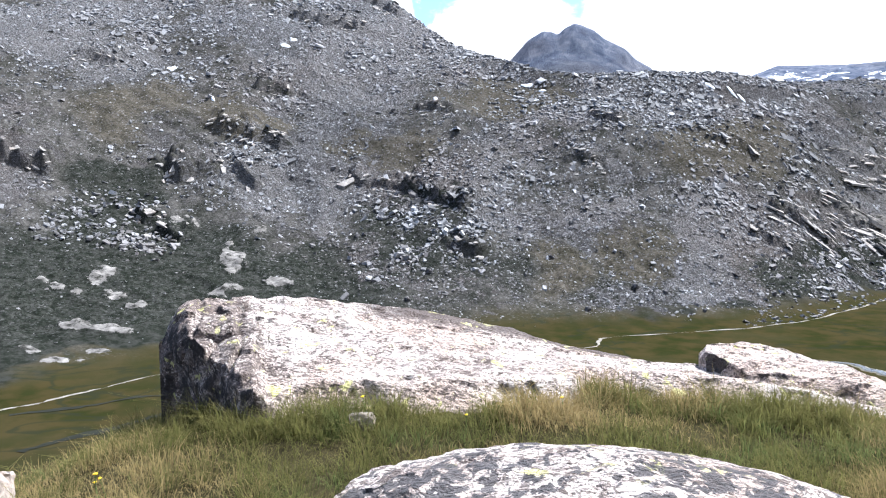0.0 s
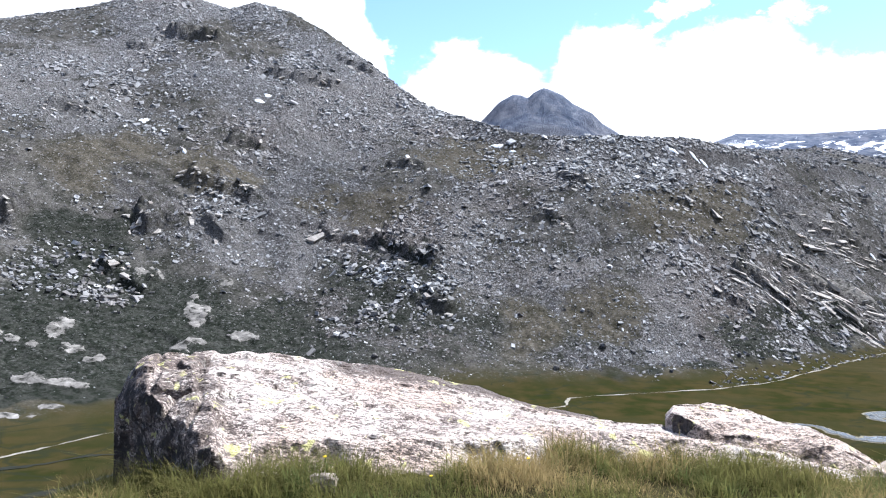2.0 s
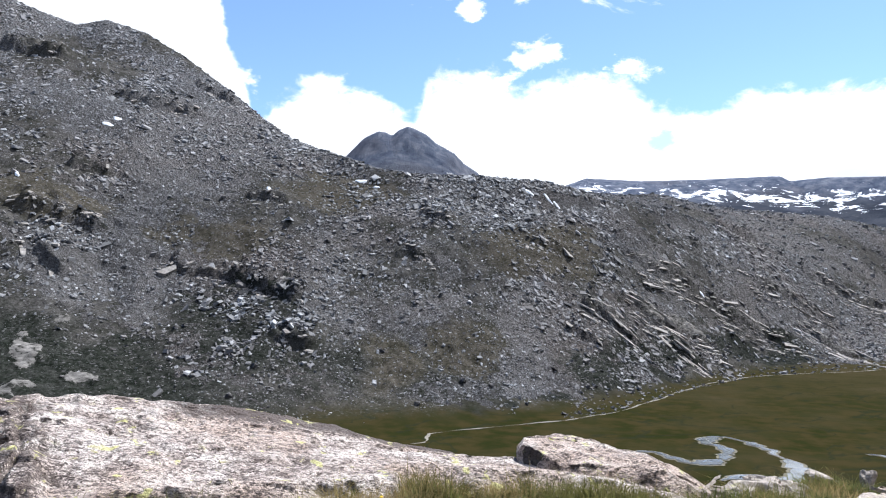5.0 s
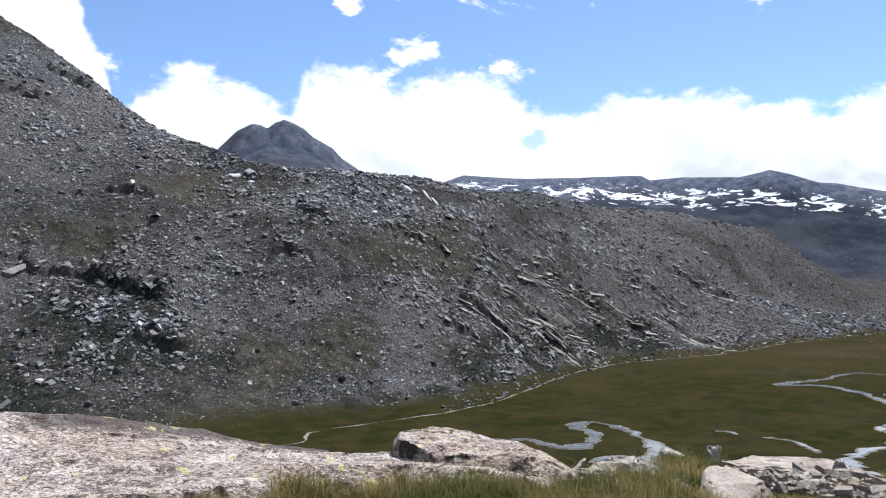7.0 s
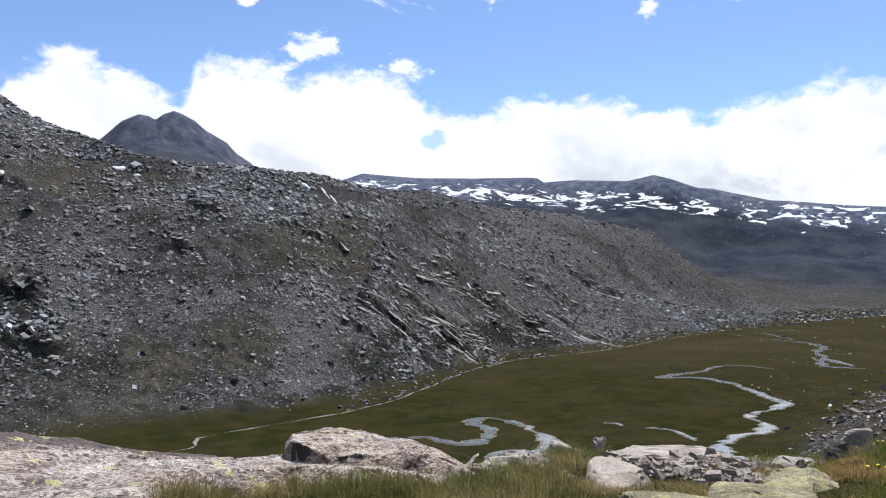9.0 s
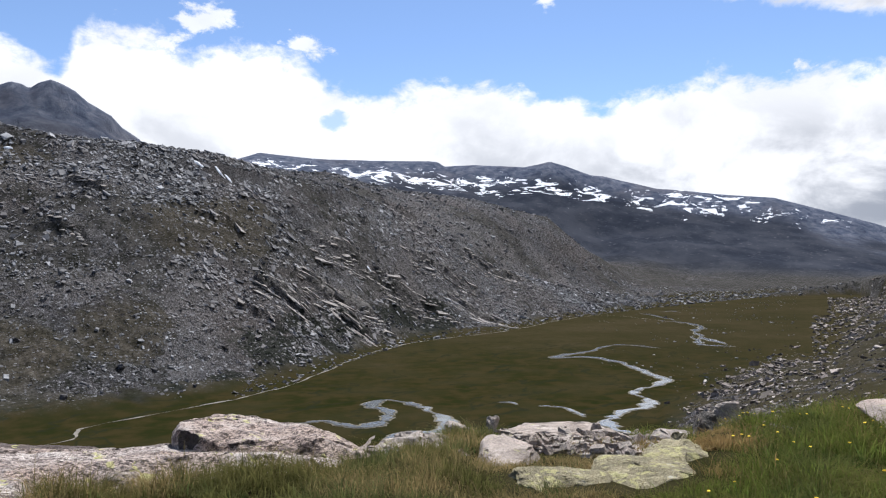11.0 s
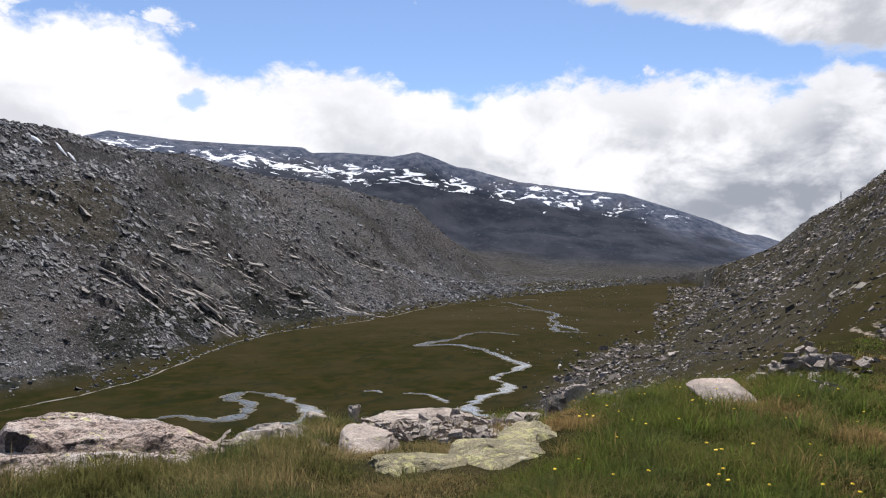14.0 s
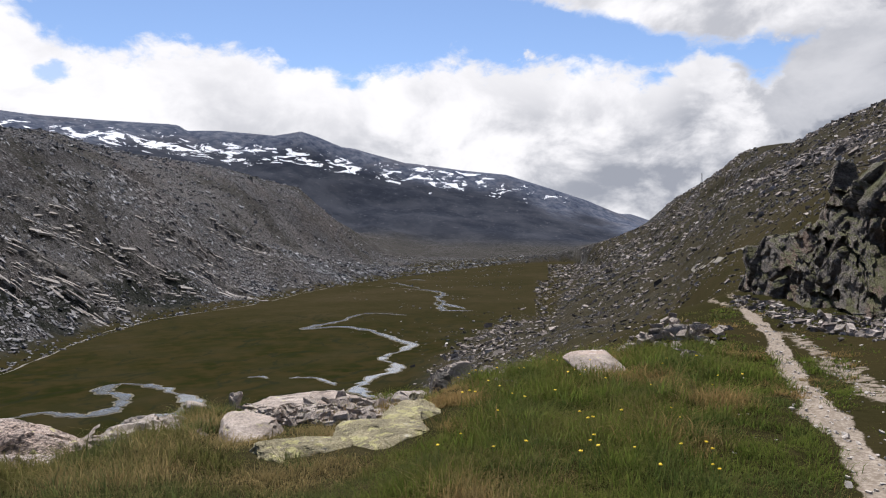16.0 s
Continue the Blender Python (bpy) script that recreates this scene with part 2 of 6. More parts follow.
    hazy_ridge = n.mix(n.step(n.noise(p, 0.035, 7, 0.75), 0.56, 0.68, 0.0, 0.5), hazy_ridge, (0.115, 0.115, 0.125))
    colour = n.mix(n.attribute("hazy_ridge"), colour, hazy_ridge)
    # snow in the hollows of the high ridges
    streak = n.noise(n.stretch(p, 1.0, 1.0, 2.0, (12, 0, 20)), 0.0105, 9, 0.66, 1.1)
    snow = n.step(n.math("ADD", streak, n.math("MULTIPLY", n.attribute("snow"), 0.25)), 0.772, 0.784)
    snow = n.math("MULTIPLY", snow, n.step(n.attribute("snow"), 0.02, 0.2))
    colour = n.mix(snow, colour, (0.82, 0.84, 0.87))
    # trodden earth and gravel
    grit = n.mix(n.step(n.noise(p, 30.0, 4), 0.35, 0.7), (0.18, 0.148, 0.118), (0.33, 0.285, 0.235))
    grit = n.mix(n.step(n.noise(p, 5.0, 4), 0.3, 0.7, 0.0, 0.4), grit, (0.15, 0.12, 0.09))
    worn = n.math("ADD", n.attribute("path"), n.math("MULTIPLY", n.math("SUBTRACT", n.noise(p, 5.0, 6, 0.65), 0.5), 1.5))
    colour = n.mix(n.step(worn, 0.42, 0.66), colour, grit)
    height = n.math("ADD", n.math("MULTIPLY", stony, n.math("ADD", n.math("MULTIPLY", big, 0.7), small)), n.math("MULTIPLY", fine, 0.03))
    return colour, height, 1.2


def stone_look(dark, mid, pale, lichen=0.25, yellow=0.0, scale=1.0, rust=0.0, bump=0.03, streaks=0.0):
    def build(n):
        p = n.where()
        where = n.stretch(p, scale, scale, scale)
        grain = n.noise(where, 34.0, 6, 0.7)
        cloud = n.noise(where, 3.2, 6, 0.6)
        colour = n.ramp(n.math("ADD", n.math("MULTIPLY", grain, 0.5), n.math("MULTIPLY", cloud, 0.5)), [(0.34, dark), (0.5, mid), (0.64, pale)])
        tint = n.add("ShaderNodeObjectInfo").outputs["Random"]
        colour = n.mix(n.step(tint, 0, 1, 0.0, 0.3), colour, mid)
        if rust:
            colour = n.mix(n.step(n.noise(where, 1.7, 5), 0.45, 0.7, 0.0, rust), colour, (0.36, 0.22, 0.15))
        if streaks:
            band = n.noise(n.stretch(p, 1.2, 5.0, 11.0, (8, 0, 22)), 1.3, 5, 0.6, 0.3)
            colour = n.mix(n.step(band, 0.48, 0.66, 0.0, streaks), colour, dark)
        crust = n.noise(where, 13.0, 7, 0.72, 0.6)
        spots = n.cells(where, 9.0)
        black = n.math("MULTIPLY", n.step(crust, 0.56, 0.63), n.step(n.noise(where, 1.3, 4), 0.35, 0.62))
        colour = n.mix(n.math("MULTIPLY", black, lichen), colour, (0.045, 0.043, 0.042))
        pale_spot = n.math("MULTIPLY", n.step(spots, 0.30, 0.2), n.step(n.noise(where, 2.6, 3), 0.48, 0.6))
        colour = n.mix(n.math("MULTIPLY", pale_spot, 0.35), colour, (0.60, 0.58, 0.55))
        if yellow:
            y = n.math("MULTIPLY", n.step(n.noise(where, 5.5, 6, 0.7, 0.5), 0.60 - 0.14 * yellow, 0.66 - 0.12 * yellow), min(1.0, 0.45 + yellow * 0.4))
            colour = n.mix(y, colour, (0.41, 0.385, 0.165))
        height = n.math("ADD", n.math("MULTIPLY", grain, 0.5), n.math("ADD", cloud, n.math("MULTIPLY", n.math("MINIMUM", n.cells(where, 1.6, "DISTANCE_TO_EDGE"), 0.05), 3.0)))
        return colour, height, bump
    return build


def slab_look(n, black=0.0):
    """Pale pinkish gneiss: dense dark speckles and short streaks, crusts of black, grey and a little yellow lichen."""
    p = n.where()
    along = n.stretch(p, 1.0, 1.5, 1.5, (0, 0, -14))
    grain, speck = n.noise(p, 60.0, 6, 0.72), n.noise(along, 20.0, 2.5, 0.62, 0.5)
    zone, streak = n.noise(along, 2.6, 6, 0.66, 0.3), n.noise(along, 8.0, 4, 0.65, 0.5)
    crusted = n.attribute("crust")
    # bleached quartz-rich zones, pink ones and grey ones
    colour = n.ramp(n.math("ADD", n.math("MULTIPLY", grain, 0.35), n.math("MULTIPLY", zone, 0.65)), [(0.36, (0.2992, 0.2390, 0.2076)), (0.46, (0.4400, 0.3650, 0.3219)), (0.55, (0.5544, 0.4866, 0.4363)), (0.66, (0.6512, 0.5996, 0.5505))])
    colour = n.mix(n.step(n.noise(p, 0.7, 4), 0.42, 0.6, 0.0, 0.62), colour, (0.4048, 0.2912, 0.2245))
    # flecks and short streaks, thick in some zones and sparse in others
    loose = n.math("MULTIPLY", n.math("SUBTRACT", zone, 0.5), 0.38)
    thick = n.math("SUBTRACT", n.math("MULTIPLY", crusted, 0.30), loose)
    colour = n.mix(n.step(n.math("ADD", streak, thick), 0.53, 0.60, 0.0, 0.5), colour, (0.24, 0.19, 0.165))
    colour = n.mix(n.step(n.math("ADD", speck, thick), 0.53, 0.58, 0.0, 0.85), colour, (0.10, 0.076, 0.066))
    fleck = n.noise(n.stretch(p, 1.0, 2.2, 2.2, (0, 0, -30)), 26.0, 2.0, 0.6, 0.5)
    colour = n.mix(n.step(n.math("ADD", fleck, n.math("MULTIPLY", thick, 0.7)), 0.555, 0.60, 0.0, 0.85), colour, (0.075, 0.056, 0.048))
    ashy = n.math("MULTIPLY", n.step(n.noise(p, 3.4, 7, 0.72, 0.6), 0.55, 0.61), n.step(n.noise(p, 0.9, 4), 0.42, 0.6))
    colour = n.mix(n.math("MULTIPLY", ashy, 0.4), colour, (0.30, 0.28, 0.265))
    yellow = n.math("MULTIPLY", n.step(n.noise(p, 6.0, 3, 0.6, 0.5), 0.61, 0.65), n.step(n.noise(p, 1.2, 3), 0.42, 0.54, 0.0, 0.85))
    colour = n.mix(yellow, colour, (0.50, 0.47, 0.19))
    if black:
        colour = n.mix(n.step(n.math("ADD", n.noise(p, 11.0, 4, 0.66, 0.6), n.math("MULTIPLY", n.math("SUBTRACT", n.noise(p, 1.4, 3), 0.5), 0.5)), 0.49, 0.53, 0.0, black), colour, (0.05, 0.047, 0.05))
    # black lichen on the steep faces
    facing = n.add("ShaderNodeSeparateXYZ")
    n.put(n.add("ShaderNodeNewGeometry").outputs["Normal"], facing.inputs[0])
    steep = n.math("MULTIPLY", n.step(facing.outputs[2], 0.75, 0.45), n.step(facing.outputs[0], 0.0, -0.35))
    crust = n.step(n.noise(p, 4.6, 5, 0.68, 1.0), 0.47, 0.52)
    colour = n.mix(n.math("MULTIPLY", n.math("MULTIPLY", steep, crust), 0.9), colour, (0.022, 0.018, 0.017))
    height = n.math("ADD", n.math("MULTIPLY", speck, 0.7), n.math("ADD", n.math("MULTIPLY", grain, 0.35), n.math("MULTIPLY", streak, 1.6)))
    return colour, height, 0.06


def scree_look(n):
    tone = n.add("ShaderNodeNewGeometry").outputs["Random Per Island"]
    p = n.where()
    # stone tones from dark to pale, faintly blue to carry the haze
    colour = n.ramp(tone, [(0.0, (0.058, 0.057, 0.059)), (0.35, (0.099, 0.097, 0.100)), (0.62, (0.150, 0.149, 0.153)), (0.86, (0.235, 0.234, 0.240)), (1.0, (0.395, 0.398, 0.407))])
    colour = n.mix(n.step(n.noise(p, 0.011, 5), 0.42, 0.66, 0.0, 0.45), colour, (0.132, 0.108, 0.098))
    # higher stones lightened: paler rock plus painted haze
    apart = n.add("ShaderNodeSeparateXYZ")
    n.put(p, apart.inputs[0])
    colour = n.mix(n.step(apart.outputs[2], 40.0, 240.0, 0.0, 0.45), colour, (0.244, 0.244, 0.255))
    colour = n.mix(n.step(n.noise(p, 1.3, 5), 0.45, 0.7, 0.0, 0.6), colour, (0.094, 0.098, 0.096))
    return colour, n.noise(p, 2.5, 5), 0.2


def hillrock_look(n):
    """Brown-grey weathered boulders with lichen and moss."""
    tone = n.add("ShaderNodeNewGeometry").outputs["Random Per Island"]
    p = n.where()
    colour = n.ramp(tone, [(0.0, (0.0655, 0.0554, 0.0484)), (0.35, (0.1411, 0.1169, 0.1028)), (0.7, (0.2520, 0.2117, 0.1874)), (0.92, (0.3730, 0.3246, 0.2923)), (1.0, (0.5040, 0.4536, 0.4133))])
    colour = n.mix(n.step(n.noise(p, 2.2, 6, 0.7), 0.48, 0.64, 0.0, 0.6), colour, (0.0554, 0.0554, 0.0353))
    return colour, n.noise(p, 4.0, 5), 0.12


def grass_surface(name, low, high, straw, cool, share):
    """Thin blades that let light through; dry ones among the green, by tuft."""
    m = bpy.data.materials.new(name)
    m.use_nodes = True
    n = Nodes(m.node_tree)
    tone, up, p = n.attribute("tone"), n.attribute("up"), n.where()
    base = n.mix(n.step(tone, 0.1, 0.9), low, high)
    dry = n.step(n.math("ADD", tone, n.math("MULTIPLY", n.math("SUBTRACT", n.noise(p, 0.75, 4), 0.5), 1.2)), share - 0.12, share + 0.22, 1.0, 0.0)
    base = n.mix(n.step(n.noise(p, 1.0, 4, 0.6), 0.50, 0.60, 0.0, 0.8), base, cool)
    base = n.mix(dry, base, straw)
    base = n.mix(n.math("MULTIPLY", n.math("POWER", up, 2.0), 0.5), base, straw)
    # contact shade near the roots, mixed into the blade colour
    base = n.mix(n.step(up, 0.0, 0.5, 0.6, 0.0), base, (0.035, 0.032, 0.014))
    a, b, both, out = n.add("ShaderNodeBsdfDiffuse"), n.add("ShaderNodeBsdfTranslucent"), n.add("ShaderNodeMixShader"), n.add("ShaderNodeOutputMaterial")
    n.put(base, a.inputs["Color"])
    n.put(base, b.inputs["Color"])
    both.inputs[0].default_value = 0.5
    n.put(a.outputs[0], both.inputs[1])
    n.put(b.outputs[0], both.inputs[2])
    n.put(both.outputs[0], out.inputs["Surface"])
    return m


def crag_look(n):
    """Dark schist with rusty stains, and moss and turf on its ledges."""
    p = n.where()
    dip = n.stretch(p, 1.0, 1.0, 2.4, (18, -24, 0))
    grain, band, cloud = n.noise(p, 9.0, 7, 0.7), n.noise(dip, 1.6, 7, 0.68, 0.4), n.noise(p, 0.5, 5)
    colour = n.ramp(n.math("ADD", n.math("MULTIPLY", grain, 0.4), n.math("MULTIPLY", band, 0.6)), [(0.36, (0.0364, 0.0325, 0.0299)), (0.5, (0.1235, 0.1066, 0.0910)), (0.66, (0.2860, 0.2496, 0.2080))])
    colour = n.mix(n.step(cloud, 0.47, 0.64, 0.0, 0.6), colour, (0.175, 0.100, 0.062))
    colour = n.mix(n.step(n.noise(p, 3.0, 6, 0.7), 0.58, 0.66, 0.0, 0.5), colour, (0.27, 0.25, 0.19))
    facing = n.add("ShaderNodeSeparateXYZ")
    n.put(n.add("ShaderNodeNewGeometry").outputs["Normal"], facing.inputs[0])
    ledge = n.math("MULTIPLY", n.step(facing.outputs[2], 0.30, 0.62), n.step(n.noise(p, 0.9, 5, 0.65), 0.36, 0.50))
    turf = n.mix(n.noise(p, 5.0, 5), (0.036, 0.046, 0.014), (0.105, 0.092, 0.040))
    colour = n.mix(ledge, colour, turf)
    return colour, n.math("ADD", band, n.math("MULTIPLY", grain, 0.5)), 0.25


def plain(colour, spread=0.25, scale=8.0):
    def build(n):
        p = n.where()
        darker = tuple(c * (1 - spread) for c in colour)
        return n.mix(n.noise(p, scale, 5), darker, tuple(min(1, c * (1 + spread)) for c in colour)), n.noise(p, scale * 4, 4), 0.004
    return build


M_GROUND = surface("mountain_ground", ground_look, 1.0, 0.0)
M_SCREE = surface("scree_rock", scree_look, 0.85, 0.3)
M_HILLROCK = surface("hillside_rock", hillrock_look, 0.9, 0.2)
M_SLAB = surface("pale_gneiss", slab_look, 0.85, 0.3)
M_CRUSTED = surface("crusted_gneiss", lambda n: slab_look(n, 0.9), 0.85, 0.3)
M_STONE = surface("grey_stone", stone_look((0.085, 0.076, 0.066), (0.28, 0.24, 0.205), (0.50, 0.44, 0.38), lichen=0.8, yellow=0.12, rust=0.25), 0.85, 0.3)
M_PALE = surface("bleached_stone", stone_look((0.1080, 0.0862, 0.0706), (0.2880, 0.2394, 0.2016), (0.4680, 0.4048, 0.3486), lichen=0.7, yellow=0.1, rust=0.3, streaks=0.35), 0.85, 0.3)
M_YELLOW = surface("map_lichen_stone", stone_look((0.0773, 0.0660, 0.0414), (0.2415, 0.2093, 0.1242), (0.4444, 0.3913, 0.2392), lichen=1.0, yellow=0.62, bump=0.07, streaks=0.5), 0.88, 0.25)
M_DARK = surface("dark_stone", stone_look((0.035, 0.033, 0.03), (0.09, 0.082, 0.072), (0.18, 0.16, 0.14), lichen=0.5, yellow=0.2, scale=0.5, rust=0.5, bump=0.12, streaks=0.3), 0.88, 0.25)
M_BLOCK = surface("mountain_block", stone_look((0.035, 0.034, 0.037), (0.075, 0.072, 0.073), (0.16, 0.152, 0.148), lichen=0.5, yellow=0.0, scale=0.12, rust=0.1, bump=0.3, streaks=0.3), 0.88, 0.25)
M_TRAIL = surface("trail_gravel", plain((0.17, 0.155, 0.13), 0.6, 0.3), 0.95, 0.1)
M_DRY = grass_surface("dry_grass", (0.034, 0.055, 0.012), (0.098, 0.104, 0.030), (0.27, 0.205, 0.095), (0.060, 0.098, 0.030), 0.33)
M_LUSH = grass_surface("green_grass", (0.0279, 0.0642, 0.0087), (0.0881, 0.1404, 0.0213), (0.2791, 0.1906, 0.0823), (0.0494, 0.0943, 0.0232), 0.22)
M_CRAG = surface("dark_crag", crag_look, 0.9, 0.25)
M_GRIT = surface("path_stones", plain((0.40, 0.36, 0.32), 0.35, 20), 0.9, 0.2)
M_PETAL = surface("yellow_petals", plain((0.75, 0.52, 0.02), 0.15, 60), 0.6, 0.2)
M_STEM = surface("flower_stem", plain((0.08, 0.14, 0.03), 0.2, 60), 0.7, 0.2)
M_STEEL = surface("galvanised_steel", plain((0.30, 0.31, 0.32), 0.1, 2), 0.5, 0.5)
M_WATER = surface("stream_water", lambda n: (n.mix(n.noise(n.where(), 0.25, 4), (0.085, 0.095, 0.10), (0.16, 0.168, 0.17)), n.noise(n.where(), 0.9, 4), 0.02), 0.12, 1.0)
M_BANK = surface("stream_gravel", plain((0.11, 0.10, 0.075), 0.9, 0.35), 0.95, 0.1)
M_UNDERCUT = surface("dark_bank", plain((0.012, 0.013, 0.009), 0.6, 0.35), 0.95, 0.1)
M_SNOW = surface("old_snow", plain((0.80, 0.82, 0.85), 0.06, 0.3), 0.7, 0.3)
M_BEDS = surface("pale_bedrock", stone_look((0.10, 0.092, 0.083), (0.24, 0.222, 0.203), (0.38, 0.355, 0.33), lichen=0.5, scale=0.12, rust=0.15, bump=0.3, streaks=0.4), 0.88, 0.25)

# ---- the lie of the land ----
FLOOR = -53.4    # the valley floor, below the knoll


def hashed(ix, iy, seed):
    h = (ix * 374761393 + iy * 668265263 + seed * 974711) & 0xFFFFFFFF
    h = ((h ^ (h >> 13)) * 1274126177) & 0xFFFFFFFF
    return ((h ^ (h >> 16)) & 0xFFFFFF) / float(0xFFFFFF)


def lattice(x, y, seed=0):
    """Smooth noise from -1 to 1."""
    x, y = np.asarray(x, float), np.asarray(y, float)
    ix, iy = np.floor(x).astype(np.int64), np.floor(y).astype(np.int64)
    fx, fy = x - ix, y - iy
    fx, fy = fx * fx * fx * (fx * (fx * 6 - 15) + 10), fy * fy * fy * (fy * (fy * 6 - 15) + 10)
    a = hashed(ix, iy, seed) * (1 - fx) + hashed(ix + 1, iy, seed) * fx
    b = hashed(ix, iy + 1, seed) * (1 - fx) + hashed(ix + 1, iy + 1, seed) * fx
    return 2 * (a * (1 - fy) + b * fy) - 1


def fbm(x, y, octaves=4, seed=0, gain=0.5):
    total, amp, norm = 0.0, 1.0, 0.0
    for k in range(octaves):
        total = total + amp * lattice(x * 2.03 ** k + 17 * k, y * 2.03 ** k - 9 * k, seed + k)
        norm += amp
        amp *= gain
    return total / norm


def smooth(v, low, high):
    t = np.clip((v - low) / (high - low), 0, 1)
    return t * t * (3 - 2 * t)


# Lines of the relief, from the knoll outwards: bearing, distance, angle above the eye (None: on the valley floor)
BROW = [(-180, 8, -9.3), (-90, 6, -15.4), (-60, 5, -20.2), (-33, 5, -21.2), (-24, 5.2, -19.6), (-15, 5.6, -17.2), (0, 5.8, -16.7), (12, 6.2, -16.1), (24, 6.4, -15.8), (35, 6.2, -16.5), (43, 5.8, -17.9), (49, 5.6, -18.8), (56, 6, -17.5), (60, 7, -15.1), (63, 8.2, -12.9), (66, 9, -12.0), (70, 9.5, -11.3), (75, 10, -10.5), (80, 10.5, -9.9), (86, 11, -9.2), (94, 10, -10.1), (105, 10, -9.3), (140, 10, -8.3), (180, 8, -9.3)]
LOWER = [(-180, 20, -3), (-90, 20, -16), (-60, 16, -24), (-33, 14, -25), (-15, 14, -17.5), (0, 13, -17.5), (12, 13, -17.5), (24, 13, -16.5), (35, 13, -15.5), (43, 12.5, -12.9), (50, 12.5, -12.7), (57, 13, -12.7), (60, 13.5, -12.6), (66, 15, -11.6), (70, 16, -10.8), (75, 16, -9.2), (80, 16, -6.9), (84, 18, -5.6), (90, 17, -6), (95, 15, -6.2), (105, 16, -3), (140, 18, 0), (180, 20, -3)]
HILLSIDE = [(-180, 80, 6), (-90, 110, -22), (-60, 110, -24), (-33, 115, -25.4), (0, 120, -24.6), (35, 130, -22.8), (50, 145, -20), (57, 150, -19), (60, 145, -17.3), (63, 135, -14), (66, 125, -11.6), (70, 110, -9.9), (75, 90, -8.2), (80, 70, -6.3), (84, 45, -3.7), (87, 45, -2.8), (90, 40, -1), (95, 40, 1.5), (105, 40, 4), (140, 60, 6), (180, 80, 6)]
NEAR_FOOT = [(-180, 160, 9), (-90, 170, None), (0, 200, None), (50, 280, None), (57.7, 291, None), (58.6, 372, None), (62, 450, None), (67.5, 593, None), (70, 600, None), (72, 600, -4.4), (75, 300, -5.3), (80, 200, -3.6), (84, 150, 0.3), (90, 120, 3.5), (95, 110, 6), (105, 110, 8), (140, 150, 9), (180, 160, 9)]
FAR_FOOT = [(-180, 400, 13), (-90, 260, None), (-60, 240, None), (-33, 219, None), (-22, 238, None), (13.8, 291, None), (22, 309, None), (27.5, 343, None), (31.7, 407, None), (38.5, 551, None), (46, 669, None), (50.7, 850, None), (54, 954, None), (60, 1250, None), (66, 1700, None), (70, 1900, None), (72, 1950, None), (75, 900, -2.2), (78, 900, -0.6), (80, 600, 0.2), (84, 500, 3.6), (90, 400, 6), (95, 350, 8), (105, 350, 9.5), (140, 400, 12), (180, 400, 13)]
CREST = [(-180, 900, 16), (-90, 700, 12), (-60, 800, 14), (-33, 900, 15.5), (-25.7, 900, 17.6), (-22.8, 900, 18.7), (-21.9, 905, 19.4), (-19.2, 905, 19.9), (-16.9, 890, 19.4), (-14.9, 880, 19.1), (-13, 870, 19.7), (-10.2, 850, 19.2), (-7.5, 820, 18), (-4.3, 780, 16.1), (-1.5, 730, 14.2), (1.3, 680, 12.5), (3.6, 640, 11.8), (5.8, 600, 11.3), (8.4, 575, 10.5), (12.2, 570, 10.1), (16.6, 575, 10), (19.4, 585, 9.7), (22.2, 590, 9.5)]
CREST += [(24.1, 610, 9), (27.2, 640, 8.1), (31.9, 710, 7.2), (36.4, 820, 5.6), (38.5, 860, 4.7), (42, 900, 3), (46, 950, 0.6), (50, 1100, -1.6), (54, 1250, -2.2), (60, 1500, None), (66, 2000, None), (70, 2100, None), (72, 2200, -1.4), (75, 1400, -0.6), (78, 1500, 1), (80, 1100, 2.2), (84, 900, 5.2), (90, 700, 7.2), (95, 600, 9.2), (105, 600, 11), (140, 800, 15), (180, 900, 16)]
SHOULDER = [(-180, 1500, 12), (-90, 1200, 10), (-33, 1300, 13), (-15, 1300, 15), (0, 1200, 9), (6, 1100, 8), (24, 1100, 7.5), (28, 1200, 7.6), (31, 1250, 7.8), (34, 1300, 7.2), (38, 1400, 6.7), (43.8, 1600, 5.8), (49.4, 1750, 4.6), (53, 1850, 1.5), (56, 1950, -0.8), (60, 2100, -1.3), (66, 2300, -1.2), (70, 2400, -1), (72, 2500, -0.8), (75.5, 2300, 0.3), (77.8, 2000, 1.5)]
SHOULDER += [(80, 1700, 3.3), (82, 1600, 4.2), (83.5, 1450, 5.2), (84.8, 1300, 6.3), (86.3, 1200, 6.8), (88.6, 1100, 6.9), (90.1, 1000, 7.8), (92, 900, 8.6), (94.2, 850, 9.4), (105, 850, 12), (140, 1200, 15), (180, 1500, 12)]
BASIN = [(-180, 2200, 8), (-33, 1800, 9), (0, 1700, 7), (6, 1800, 8), (16, 1800, 7), (24, 2300, 6), (38, 2500, 4.5), (49, 2600, 2.5), (54, 2600, 0.8), (60, 2600, 0.2), (70, 2800, 0), (76, 3000, 0.2), (78, 2700, 0.3), (80, 2500, 1), (84, 2000, 3), (90, 1800, 5), (105, 1600, 8), (180, 2200, 8)]
